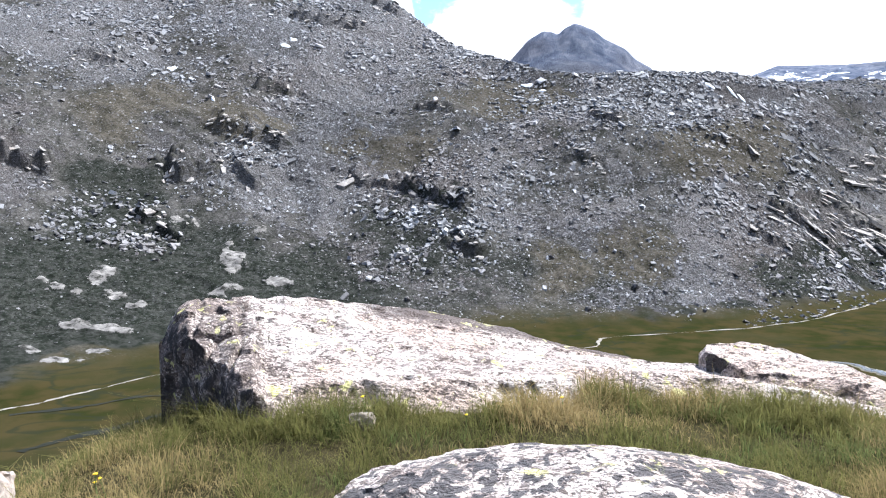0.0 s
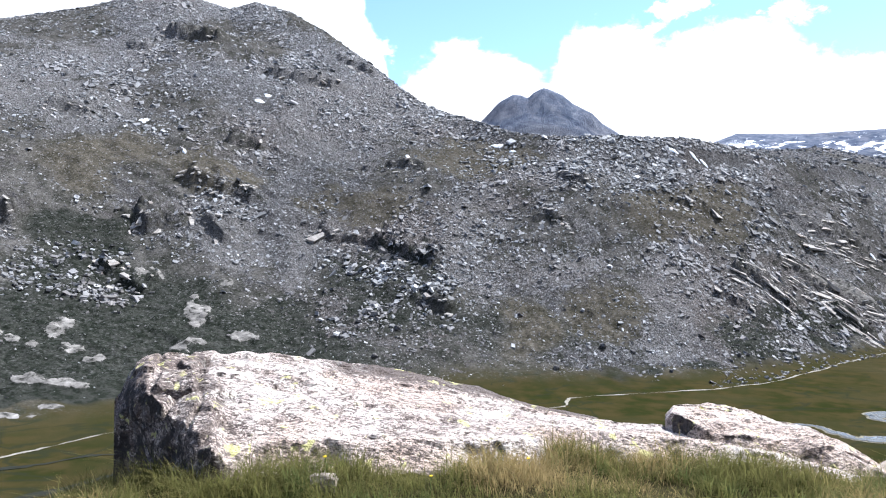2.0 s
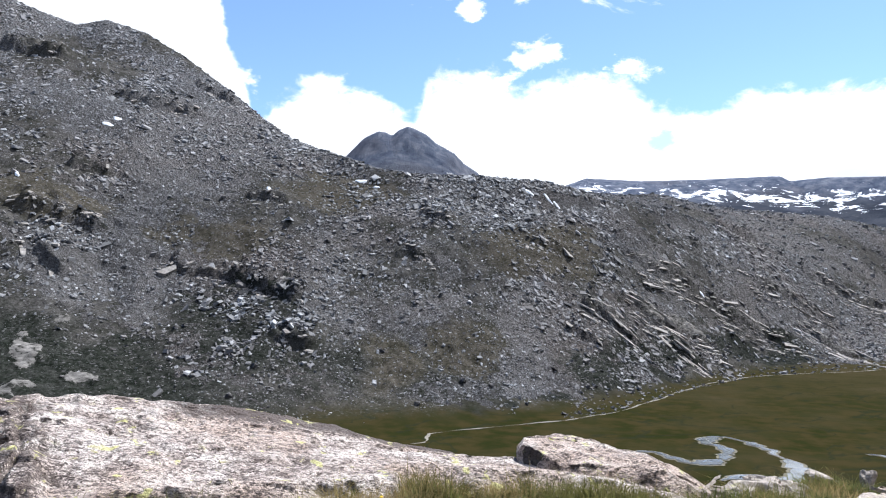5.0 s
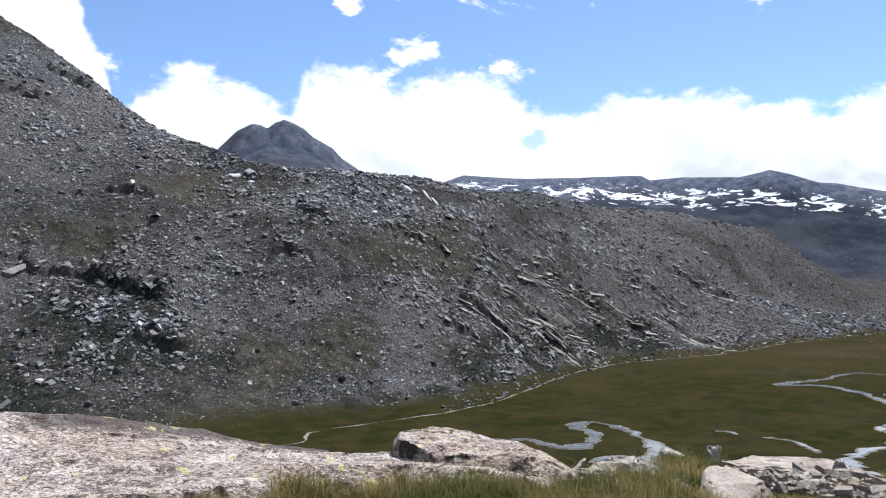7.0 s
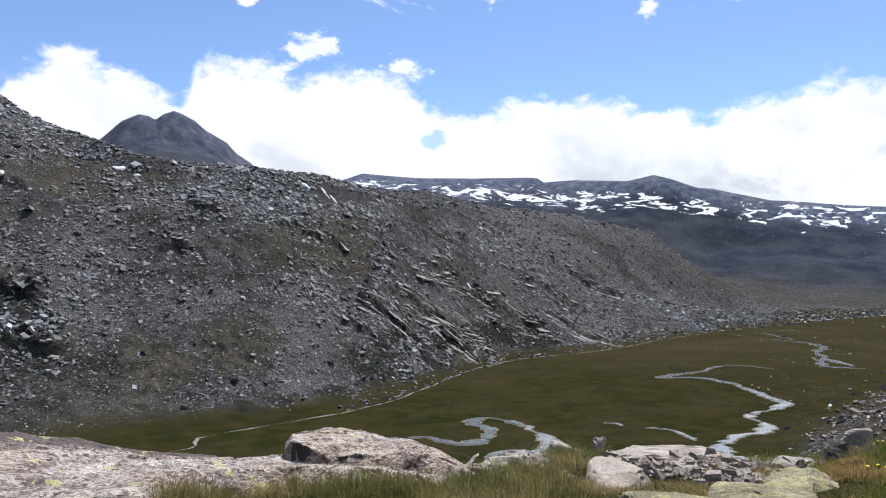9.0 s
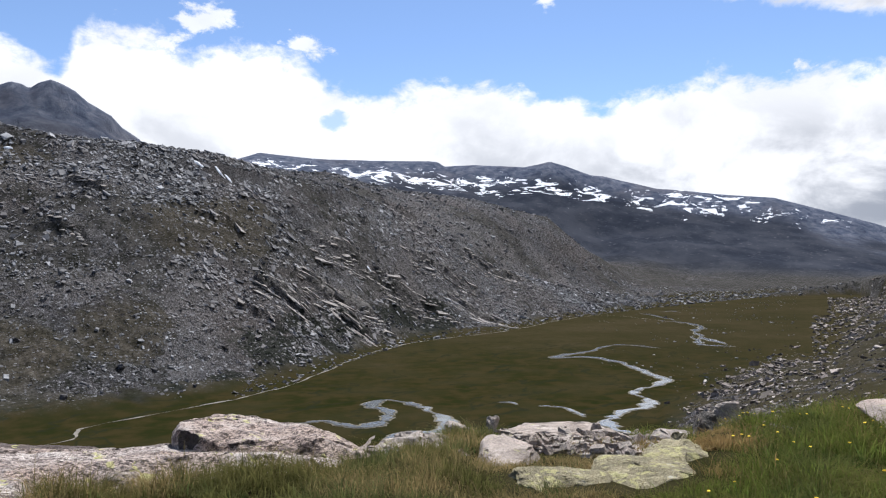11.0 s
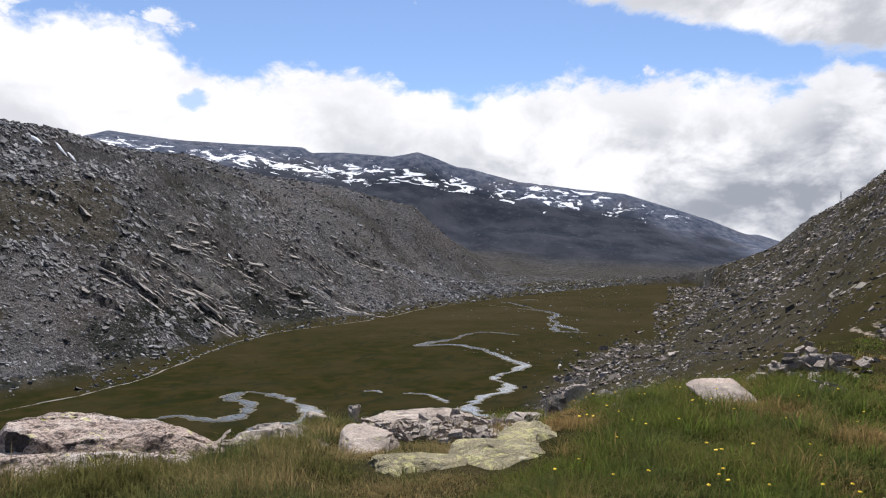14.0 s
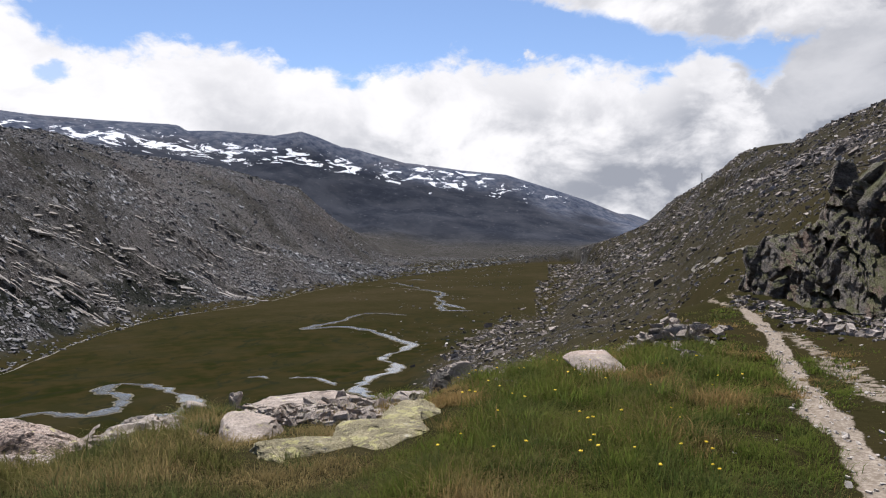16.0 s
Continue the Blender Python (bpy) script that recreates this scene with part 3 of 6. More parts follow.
RIDGE = [(-180, 3900, 5), (-33, 2600, 8), (0, 2500, 8), (4, 2500, 10), (5.8, 2500, 11.51), (7.1, 2500, 12.88), (8.3, 2500, 13.50), (9.0, 2500, 13.44), (9.5, 2500, 13.19), (10.1, 2500, 13.67), (10.8, 2500, 13.94), (11.5, 2500, 13.75), (12.4, 2500, 13.34), (13.2, 2500, 12.67), (14.8, 2500, 11.89), (15.6, 2500, 11.05), (16.9, 2500, 10.26), (19, 2800, 8.5), (22, 3400, 8.2), (24, 3800, 9.1), (25.7, 3900, 9.7), (31.4, 3900, 9.3), (36.9, 3900, 9.3), (40.3, 3900, 9.3), (40.9, 3900, 8.9)]
RIDGE += [(43.5, 3900, 9), (47.6, 3900, 8.7), (49.7, 3900, 9.15), (51.1, 3900, 8.7), (53, 3900, 7.95), (54.1, 3900, 7.8), (58.2, 3900, 6.7), (63.4, 3900, 6), (66.6, 3900, 5.65), (70.3, 3900, 4.4), (72.9, 3900, 3.5), (75.6, 4000, 2.3), (77.8, 4000, 1.2), (80, 3500, 0), (90, 3000, 3), (180, 3900, 5)]
BEYOND = [(-180, 4900, 3), (0, 4900, 4), (60, 4900, 3), (70, 4900, 2.2), (76.5, 4900, 2.25), (78, 4900, 1.7), (80, 4900, 0.8), (90, 4900, 1), (180, 4900, 3)]


def angle_of(line, bearing):
    """The angle of one of the lines above the eye, by bearing."""
    rise = [math.degrees(math.atan((FLOOR - EYE) / p[1])) if p[2] is None else p[2] for p in line]
    return np.interp(bearing, [p[0] for p in line], rise)


def line_radius(line, bearing):
    return np.exp(np.interp(bearing, [p[0] for p in line], np.log([p[1] for p in line])))


def height(bearing, dist):
    """Height of the smooth relief by bearing (degrees) and distance from the knoll."""
    bearing, dist = np.asarray(bearing, float), np.asarray(dist, float)
    rs, zs = [np.full(bearing.shape, 0.05)], [np.zeros(bearing.shape)]
    for line in (BROW, LOWER, HILLSIDE, NEAR_FOOT, FAR_FOOT, CREST, SHOULDER, BASIN, RIDGE, BEYOND):
        if line is CREST or line is RIDGE:
            # below a skyline the slope follows its broad form alone, not every notch
            wide = (-9, -6, -3, 0, 3, 6, 9) if line is CREST else (-3, -2, -1, 0, 1, 2, 3)
            rc = np.mean([line_radius(line, bearing + d) for d in wide], axis=0)
            zc = EYE + rc * np.tan(np.radians(np.mean([angle_of(line, bearing + d) for d in wide], axis=0)))
            share = 0.80 if line is CREST else 0.72
            r = np.maximum(rs[-1] + share * (rc - rs[-1]), rs[-1] * 1.02)
            zs.append(np.maximum(zs[-1] + (0.80 if line is CREST else 0.62) * (zc - zs[-1]), FLOOR))
            rs.append(r)
        az = [p[0] for p in line]
        rise = [math.degrees(math.atan((FLOOR - EYE) / p[1])) if p[2] is None else p[2] for p in line]
        r = np.exp(np.interp(bearing, az, np.log([p[1] for p in line])))
        r = np.maximum(r, rs[-1] * 1.03)
        z = EYE + r * np.tan(np.radians(np.interp(bearing, az, rise)))
        rs.append(r)
        zs.append(np.maximum(z, FLOOR))
    R, Z = np.array(rs), np.array(zs)
    h = np.diff(R, axis=0)
    d = np.diff(Z, axis=0) / h
    m = np.zeros_like(R)
    same = d[:-1] * d[1:] > 0
    m[1:-1] = np.where(same, 2 * d[:-1] * d[1:] / np.where(same, d[:-1] + d[1:], 1), 0)
    m[0], m[-1] = d[0], d[-1]
    k = np.clip((R <= dist).sum(0) - 1, 0, len(rs) - 2)

    def pick(a, i):
        return np.take_along_axis(a, i[None], 0)[0]

    hh = pick(h, k)
    s = np.clip((dist - pick(R, k)) / hh, 0, 1)
    return (pick(Z, k) * (2 * s ** 3 - 3 * s ** 2 + 1) + pick(m, k) * hh * (s ** 3 - 2 * s ** 2 + s)
            + pick(Z, k + 1) * (3 * s ** 2 - 2 * s ** 3) + pick(m, k + 1) * hh * (s ** 3 - s ** 2))


def blocks(x, y, size, seed, pillow=0.25):
    """Blocky unevenness: every cell of a broken surface at a height of its own, from 0 to 1, rounded at the cell's edges."""
    u, v = x / size, y / size
    iu, iv = np.floor(u).astype(np.int64), np.floor(v).astype(np.int64)
    best, second, tall = np.full(u.shape, 9.0), np.full(u.shape, 9.0), np.zeros(u.shape)
    for di in (-1, 0, 1):
        for dj in (-1, 0, 1):
            a, b = iu + di, iv + dj
            d = np.hypot(a + hashed(a, b, seed) - u, b + hashed(a, b, seed + 1) - v)
            nearer = d < best
            second = np.where(nearer, best, np.minimum(second, d))
            tall = np.where(nearer, hashed(a, b, seed + 2), tall)
            best = np.minimum(best, d)
    return tall * smooth(second - best, 0.0, pillow) if pillow else tall


def strata(x, y, z):
    """How far ledges of rock stand out of the slope across the valley: bands that dip along it."""
    along = 0.9 * x + 0.42 * y
    c = (z + 0.42 * along) / 21.0 + 1.6 * fbm(x / 130, y / 130, 2, 33)
    band = np.mod(c, 1.0)
    step = smooth(band, 0.0, 0.15) * (1 - band)
    return step * smooth(fbm(x / 95, y / 95, 3, 40), 0.02, 0.42)


def spot(bearing, angle):
    """The place on the smooth slope across the valley at an angle above the eye."""
    r = np.linspace(float(line_radius(FAR_FOOT, bearing)) * 0.97, float(line_radius(CREST, bearing)) * 1.02, 900)
    up = np.degrees(np.arctan2(height(np.full(r.shape, float(bearing)), r) - EYE, r))
    r = r[int(np.argmax(up >= angle))]
    return r * math.sin(radians(bearing)), r * math.cos(radians(bearing))


# Scarps of bedrock in the slope: from bearing and angle to bearing and angle, metres of face, share of bare top
SCARPS = [(*spot(a, b), *spot(c, d), rise, bare) for a, b, c, d, rise, bare in (
    (-34, 3.8, -29.8, 2.4, 9, 0), (-22.3, 3.4, -20.6, 1.7, 9, 0.3), (-18.4, 5.6, -15.4, 5.2, 8, 0), (-15.6, 4.9, -12.8, 4.2, 7, 0), (-8.0, 1.6, -3.2, 0.8, 5, 0), (-3.4, 0.7, 1.6, -1.5, 7, 0), (0.4, -4.4, 2.8, -5.4, 5, 0), (-17.4, 2.8, -15.0, 1.2, 6, 0), (-24.0, -0.4, -21.6, -2.2, 5, 0.3),
    (-19.6, 16.8, -16.0, 16.4, 12, 0), (-11.4, 14.4, -6.8, 13.8, 9, 0), (-22.3, 15.7, -20.8, 15.7, 8, 0), (-6.5, 16.0, -3.6, 14.9, 7, 0), (-27.5, 10.6, -25.0, 10.2, 7, 0), (-14.5, 9.4, -12.0, 9.0, 6, 0), (-2.0, 7.4, 1.0, 7.0, 5, 0), (36.8, 5.2, 38.6, 4.4, 8, 0), (12, 6.2, 15, 5.8, 5, 0), (10.0, 3.0, 13.0, 2.4, 4, 0), (21, 4.0, 24.5, 3.2, 5, 0),
    (26.2, -1.4, 29.9, -4.2, 5, 0.4), (29.5, -1.0, 35.1, -3.7, 4, 1.0), (31.8, -3.3, 34.6, -5.4, 5, 0.5), (41.4, -2.3, 46.1, -4.3, 5, 0.9), (36.0, -1.2, 40.5, -3.2, 5, 0.5), (24.6, -2.6, 27.0, -4.0, 4, 0.2), (38.5, 0.6, 43.5, -1.4, 5, 0.5), (43.0, 1.0, 48.0, -0.8, 6, 0.4), (30.0, 2.2, 34.0, 0.8, 4, 0.4))]
# Bare slabs in the turf: bearing, angle, metres across, metres up the slope, turn
BARE = [(*spot(a, b), 1.7 * w, 1.5 * h, t) for a, b, w, h, t in (
    (-17.2, -4.6, 8.5, 24, -8), (-17.8, -7.2, 9.5, 15, 6), (-29.6, -6.0, 5.0, 16, -38), (-26.5, -5.7, 7.0, 14, 20), (-25.7, -6.9, 8.0, 8, 30), (-28.3, -9.0, 8.0, 7, 14), (-26.2, -9.6, 9.0, 6, 24), (-29.5, -11.3, 10.0, 5, 0), (-27.4, -10.9, 7.0, 5, 0), (-13.6, -6.5, 8.0, 9, 14), (-31.4, -10.4, 4.0, 9, -20), (-24.6, -8.0, 7.0, 6, 0), (-12.2, -8.4, 5.0, 5, 0), (-20.6, -1.4, 9.0, 8, 20), (-15.0, -2.0, 5.0, 10, -30))]


def bedrock(x, y):
    """How far bedrock stands out of the slope, and how bare it is, 0 to 1."""
    lift, bare = np.zeros(x.shape), np.zeros(x.shape)
    wave, ragged = 4.5 * fbm(x / 15, y / 15, 3, 131), fbm(x / 7, y / 7, 3, 135)
    tall = 0.55 + 0.6 * blocks(x, y, 7.0, 137, 0.0)
    for x1, y1, x2, y2, rise, show in SCARPS:
        d = np.array([x2 - x1, y2 - y1])
        length = np.hypot(*d)
        d = d / length
        out = np.array([-d[1], d[0]])
        if out @ np.array([x1 + x2, y1 + y2]) < 0:
            out = -out
        near = np.hypot(x - (x1 + x2) / 2, y - (y1 + y2) / 2) < 0.5 * length + 60
        along = ((x[near] - x1) * d[0] + (y[near] - y1) * d[1]) / length + 0.35 * ragged[near]
        q = (x[near] - x1) * out[0] + (y[near] - y1) * out[1] + wave[near]
        open_ = smooth(along, -0.12, 0.15) * (1 - smooth(along, 0.8, 1.15))
        lift[near] = np.maximum(lift[near], rise * tall[near] * open_ * smooth(q, -1.3, 1.5) * (1 - smooth(q, 3, 5 * rise)))
        bare[near] = np.maximum(bare[near], show * open_ * smooth(q, -0.5, 1.0) * (1 - smooth(q, 7.0 + 5 * ragged[near], 17)))
    for x0, y0, w, h, turn in BARE:
        near = np.hypot(x - x0, y - y0) < 1.6 * max(w, h)
        a = math.atan2(x0, y0) + radians(turn)
        u = (x[near] - x0) * math.cos(a) - (y[near] - y0) * math.sin(a)
        v = (x[near] - x0) * math.sin(a) + (y[near] - y0) * math.cos(a)
        e = smooth(1 - (u / w * 2) ** 2 - (v / h * 2) ** 2 + 1.5 * ragged[near], 0.0, 0.9)
        bare[near] = np.maximum(bare[near], e)
    lift = lift + 0.9 * bare * (0.5 + tall)
    return lift, bare


def land(x, y):
    """Height of the ground at a place, with its unevenness."""
    x, y = np.asarray(x, float), np.asarray(y, float)
    dist, bearing = np.hypot(x, y), np.degrees(np.arctan2(x, y))
    z = height(bearing, np.maximum(dist, 0.06))
    rise = np.degrees(np.arctan2(z - EYE, dist))
    hill = smooth(z - FLOOR, 0.5, 12) * smooth(dist, 60, 220)
    far = np.clip(dist / 500, 0.3, 6)
    under = np.minimum(np.abs(angle_of(CREST, bearing) - rise), np.abs(angle_of(SHOULDER, bearing) - rise))
    under = np.where(dist > 2000, np.abs(angle_of(RIDGE, bearing) - rise), under)
    distant = smooth(dist, 800, 1300)
    calm = (0.15 + 0.85 * smooth(under, 0.0, 2.5)) * (1 - 0.55 * smooth(bearing, 58, 70))
    z = z + hill * calm * np.minimum(far, 2.5) * ((1 - distant) * (8.0 * fbm(x / 95, y / 95, 3, 3) + 3.5 * (1 - smooth(dist, 450, 850)) * fbm(x / 30, y / 30, 3, 9)) + distant * 9.0 * fbm(x / 240, y / 240, 4, 4))
    near_hill = hill * (1 - smooth(dist, 820, 980)) * calm * (1 - smooth(bearing, 56, 62) * smooth(dist, 150, 350))
    z = z + near_hill * (1.6 * strata(x, y, z) + 1.1 * blocks(x, y, 8.5, 51) + 0.5 * blocks(x, y, 3.6, 61))
    slope = (dist > 190) & (dist < 1050) & (bearing > -42) & (bearing < 56)
    if slope.any():
        lift = np.zeros(z.shape)
        lift[slope] = bedrock(x[slope], y[slope])[0]
        z = z + lift * smooth(z - FLOOR, 0.5, 8)
    z = z + smooth(dist, 2300, 2600) * calm * (26 * fbm(x / 260, y / 300, 4, 71) + 10 * (0.5 - np.abs(fbm(x / 140, y / 140, 3, 75))))
    z = z + smooth(bearing, 60, 70) * (bearing < 104) * hill * (0.2 + 0.8 * smooth(under, 0.0, 2.5)) * (1 - distant) * (1.1 * fbm(x / 8, y / 8, 3, 173) * (1 - smooth(dist, 150, 400)) + 4.0 * smooth(dist, 150, 400) * fbm(x / 40, y / 40, 4, 177))
    z = z + smooth(dist, 2250, 2450) * (bearing < 20) * (0.35 + 0.65 * calm) * (1 - 0.85 * (1 - smooth(under, 0.0, 1.2))) * (26 * (0.45 - np.abs(fbm(x / 85, y / 85, 4, 161))) + 8 * fbm(x / 30, y / 30, 2, 165))
    z = z + smooth(dist, 8, 60) * (1 - smooth(dist, 200, 600)) * (0.5 * fbm(x / 10, y / 10, 2, 21) * (0.25 + smooth(z - FLOOR, 1, 8)))
    z = z + (1 - smooth(dist, 15, 60)) * (0.07 * fbm(x / 1.1, y / 1.1, 3, 5) + 0.02 * fbm(x / 0.25, y / 0.25, 2, 6)) * smooth(dist, 0.5, 2)
    return z


# Swathes of the slope across the valley: bearing, angle above the eye, half width and half height in degrees
GREENS = [(-20, -6.5, 7, 5.5), (-31, -8, 5, 5), (-11, -5.5, 4, 3), (29, -5.2, 5.5, 2.2), (22, -8.6, 3, 1.0), (-25, 1.5, 4, 2.0), (39, -4.4, 4, 1.4)]
BROWNS = [(-4.5, 4.3, 5, 1.6), (9.5, -5.8, 3.2, 1.8), (16, -4, 3, 2.2), (-16, 6.5, 4, 1.2), (5, 8.2, 5, 1.4), (22, 3.5, 6, 1.6), (-24, 7, 4, 1.5)]
FANS = [(5.5, 0, 3.2, 6), (-5, 11.5, 6, 3), (-15, 2.5, 2.2, 4), (12, 1, 4, 3), (20, -4, 2.2, 3.5), (-27, 12, 5, 3), (13, 7, 6, 1.8), (-9.5, -2, 1.6, 4), (38, 1, 9, 4.5), (47, 0, 6, 3)]
BAYS = [(28.4, -7.6, 3.4, 0.9), (32.2, -6.7, 1.6, 0.5), (16, -10.0, 2.5, 0.6), (38.5, -5.3, 2.5, 0.5), (9, -10.6, 2.0, 0.5)]
BOULDER_FIELDS = [(-2.2, -2.8, 5.2, 5.2), (-14.5, 4.2, 3.2, 1.6), (-26, -2, 5, 3)]


def swathe(A, up, x, y, regions):
    """How far a place lies in one of the swathes, 0 to 1, with ragged edges."""
    a, u = A + 2.2 * fbm(x / 45, y / 45, 4, 141), up + 1.8 * fbm(x / 40, y / 40, 4, 147)
    total = np.zeros(A.shape)
    for ca, cu, wa, wu in regions:
        total = np.maximum(total, smooth(1.35 - np.hypot((a - ca) / wa, (u - cu) / wu), 0.0, 0.6))
    return total * (np.hypot(x, y) > 190) * (np.hypot(x, y) < 1300)


def cover(A, R, x, y):
    """What covers the ground: scree, snow, lush grass, the far ridge tinted for haze, each from 0 to 1."""
    base = height(A, R)
    up = np.degrees(np.arctan2(base - EYE, R))
    foot = smooth(base - FLOOR - 5.0 * smooth(R, 180, 230) * (A < 56) * fbm(x / 26, y / 26, 3, 151), 0.6, 5) * smooth(base - FLOOR, 0.1, 0.9)
    patchy = fbm(x / 90, y / 90, 4, 12)
    Aw, uw = A + 9 * fbm(x / 110, y / 110, 4, 27), up + 3.5 * fbm(x / 80, y / 80, 4, 28)
    across = foot * smooth(R, 200, 260) * (1 - smooth(A, 60, 72)) * (1 - smooth(R, 1500, 2600) * 0.3)
    green = smooth(-Aw, 2, 26) * smooth(-uw, -4, 5) * 0.34 + smooth(R, 900, 1700) * 0.12
    greens, browns, fans, fields = (swathe(A, up, x, y, k) for k in (GREENS, BROWNS, FANS, BOULDER_FIELDS))
    scree = across * np.clip(0.74 + 0.85 * patchy - green - 0.5 * greens - 0.34 * browns + 0.22 * fans - 0.15 * fields, 0.05, 1)
    bays = swathe(A, up, x, y, BAYS)
    scree = scree * (1 - bays)
    right = smooth(A, 57, 64) * smooth(R, 50, 110) * foot * (1 - smooth(R, 1500, 2200) * (A < 72))
    scree = np.maximum(scree, right * np.clip(0.33 + 0.9 * patchy, 0, 1))
    scree = np.where((R > 2000) & (A < 20), 0.8, scree)
    ridge = smooth(R, 2450, 2900)
    drift = np.interp(A, [23, 30, 40, 48, 56, 64, 72], [8.9, 8.5, 7.8, 7.1, 6.0, 4.9, 3.6])
    snow = ridge * smooth(A, 23, 26) * np.exp(-((up - drift) / np.interp(A, [25, 60], [0.9, 1.5])) ** 2) * (1 - smooth(A, 60, 78) * 0.6) * (1 + 0.06 * (1 - smooth(A, 33, 44)))
    snow = np.maximum(snow, 0.3 * smooth(R, 2000, 2300) * (A > 5) * (A < 12))
    lush = (1 - foot) * smooth(R, 130, 200) * (1 - smooth(R, 330, 700)) + 0.8 * smooth(A, 56, 62) * (1 - smooth(R / np.interp(A, [60, 78, 86], [1.0, 1.4, 2.2]), 11, 16)) * smooth(R, 3, 5)
    lush = np.maximum(lush, 0.9 * bays)
    hazy_ridge = ridge * smooth(A, 20, 24) + smooth(R, 2000, 2300) * (A < 20)
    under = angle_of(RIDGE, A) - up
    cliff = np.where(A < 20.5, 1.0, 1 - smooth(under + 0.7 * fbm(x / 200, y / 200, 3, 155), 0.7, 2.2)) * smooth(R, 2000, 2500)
    shrub = np.clip(foot * smooth(R, 180, 260) * (0.7 * smooth(-Aw, 0, 20) * smooth(-uw, -3, 4) + 0.5 * smooth(-uw, 2, 7) * (A < 45)), 0, 1) * (R < 900)
    shrub = np.maximum(shrub, np.maximum(0.75 * greens, 0.7 * fields) * foot * (1 - bays))
    return scree, snow, lush, np.clip(hazy_ridge, 0, 1), shrub, 0.8 * browns * foot * (1 - greens) * (1 - bays), fans * foot, cliff, fields


def place(bearing, dist, lift=0.0):
    """A point on the ground by bearing and distance."""
    a = radians(bearing)
    x, y = dist * math.sin(a), dist * math.cos(a)
    return Vector((x, y, float(land(x, y)) + lift))


def mesh_from(name, verts, faces, material, smooth_shade=True, attributes=()):
    """A mesh object from numpy arrays."""
    me = bpy.data.meshes.new(name)
    me.vertices.add(len(verts))
    me.vertices.foreach_set("co", np.asarray(verts, np.float32).ravel())
    size = faces.shape[1]
    me.loops.add(faces.size)
    me.loops.foreach_set("vertex_index", faces.astype(np.int32).ravel())
    me.polygons.add(len(faces))
    me.polygons.foreach_set("loop_start", np.arange(0, faces.size, size, dtype=np.int32))
    me.polygons.foreach_set("loop_total", np.full(len(faces), size, np.int32))
    me.polygons.foreach_set("use_smooth", np.full(len(faces), smooth_shade))
    me.update(calc_edges=True)
    me.materials.append(material)
    for key, values in attributes:
        me.attributes.new(key, "FLOAT", "POINT").data.foreach_set("value", np.asarray(values, np.float32))
    me.validate()
    return new(name, me)


# the foot trail on the valley floor and the streams, by bearing and angle below the eye
def on_floor(bearing, drop):
    r = (EYE - FLOOR) / math.tan(radians(drop))
    return r * math.sin(radians(bearing)), r * math.cos(radians(bearing))


def curve_through(points, per=10):
    """A smooth line through points of a plan."""
    p = np.array(points, float)
    p = np.vstack([2 * p[0] - p[1], p, 2 * p[-1] - p[-2]])
    s = np.linspace(0, 1, per, endpoint=False)[:, None]
    out = [0.5 * (2 * p[i] + (p[i + 1] - p[i - 1]) * s + (2 * p[i - 1] - 5 * p[i] + 4 * p[i + 1] - p[i + 2]) * s ** 2
                  + (3 * p[i] - p[i - 1] - 3 * p[i + 1] + p[i + 2]) * s ** 3) for i in range(1, len(p) - 2)]
    return np.vstack(out + [p[-2:-1]])


def worn_path(x, y):
    """Where the knoll's footpath, its gravel strip and the track beyond are trodden bare, 0 to 1."""
    x, y = np.asarray(x, float), np.asarray(y, float)
    total = np.zeros(x.shape)
    for line, wide, strength in ((FOOTPATH, 0.135, 0.98), (STRIP, 0.24, 0.58), (RUT_A, 0.12, 0.58), (RUT_B, 0.12, 0.52)):
        for a, b in zip(line[:-1], line[1:]):
            d = b - a
            s = np.clip(((x - a[0]) * d[0] + (y - a[1]) * d[1]) / (d @ d), 0, 1)
            gap = np.hypot(x - a[0] - s * d[0], y - a[1] - s * d[1]) * (1 + 0.5 * lattice(x / 0.5, y / 0.5, 181))
            total = np.maximum(total, strength * (1 - smooth(gap, wide * 0.5, wide * 1.7)))
    return total


def polar(points):
    return [(r * math.sin(radians(a)) + 0.21, r * math.cos(radians(a)) - 0.12) for a, r in points]


FOOTPATH = curve_through(polar([(120, 3.0), (101, 4.4), (94.2, 5.9), (90.5, 7.8), (88.4, 10.3), (87.0, 14.0), (86.0, 16.4), (85.0, 20.0)]), 5)
STRIP = curve_through(polar([(97, 8.0), (94, 9.2), (91, 11.4), (89, 13.4), (87.6, 14.8)]), 4)
RUT_A = curve_through(polar([(85.0, 19), (83.4, 22), (82.6, 26), (83.2, 32), (84.6, 38), (85.6, 42)]), 4)
RUT_B = curve_through(polar([(86.4, 18), (84.8, 21.5), (84.0, 25), (84.3, 30), (85.2, 36), (86.2, 40)]), 4)


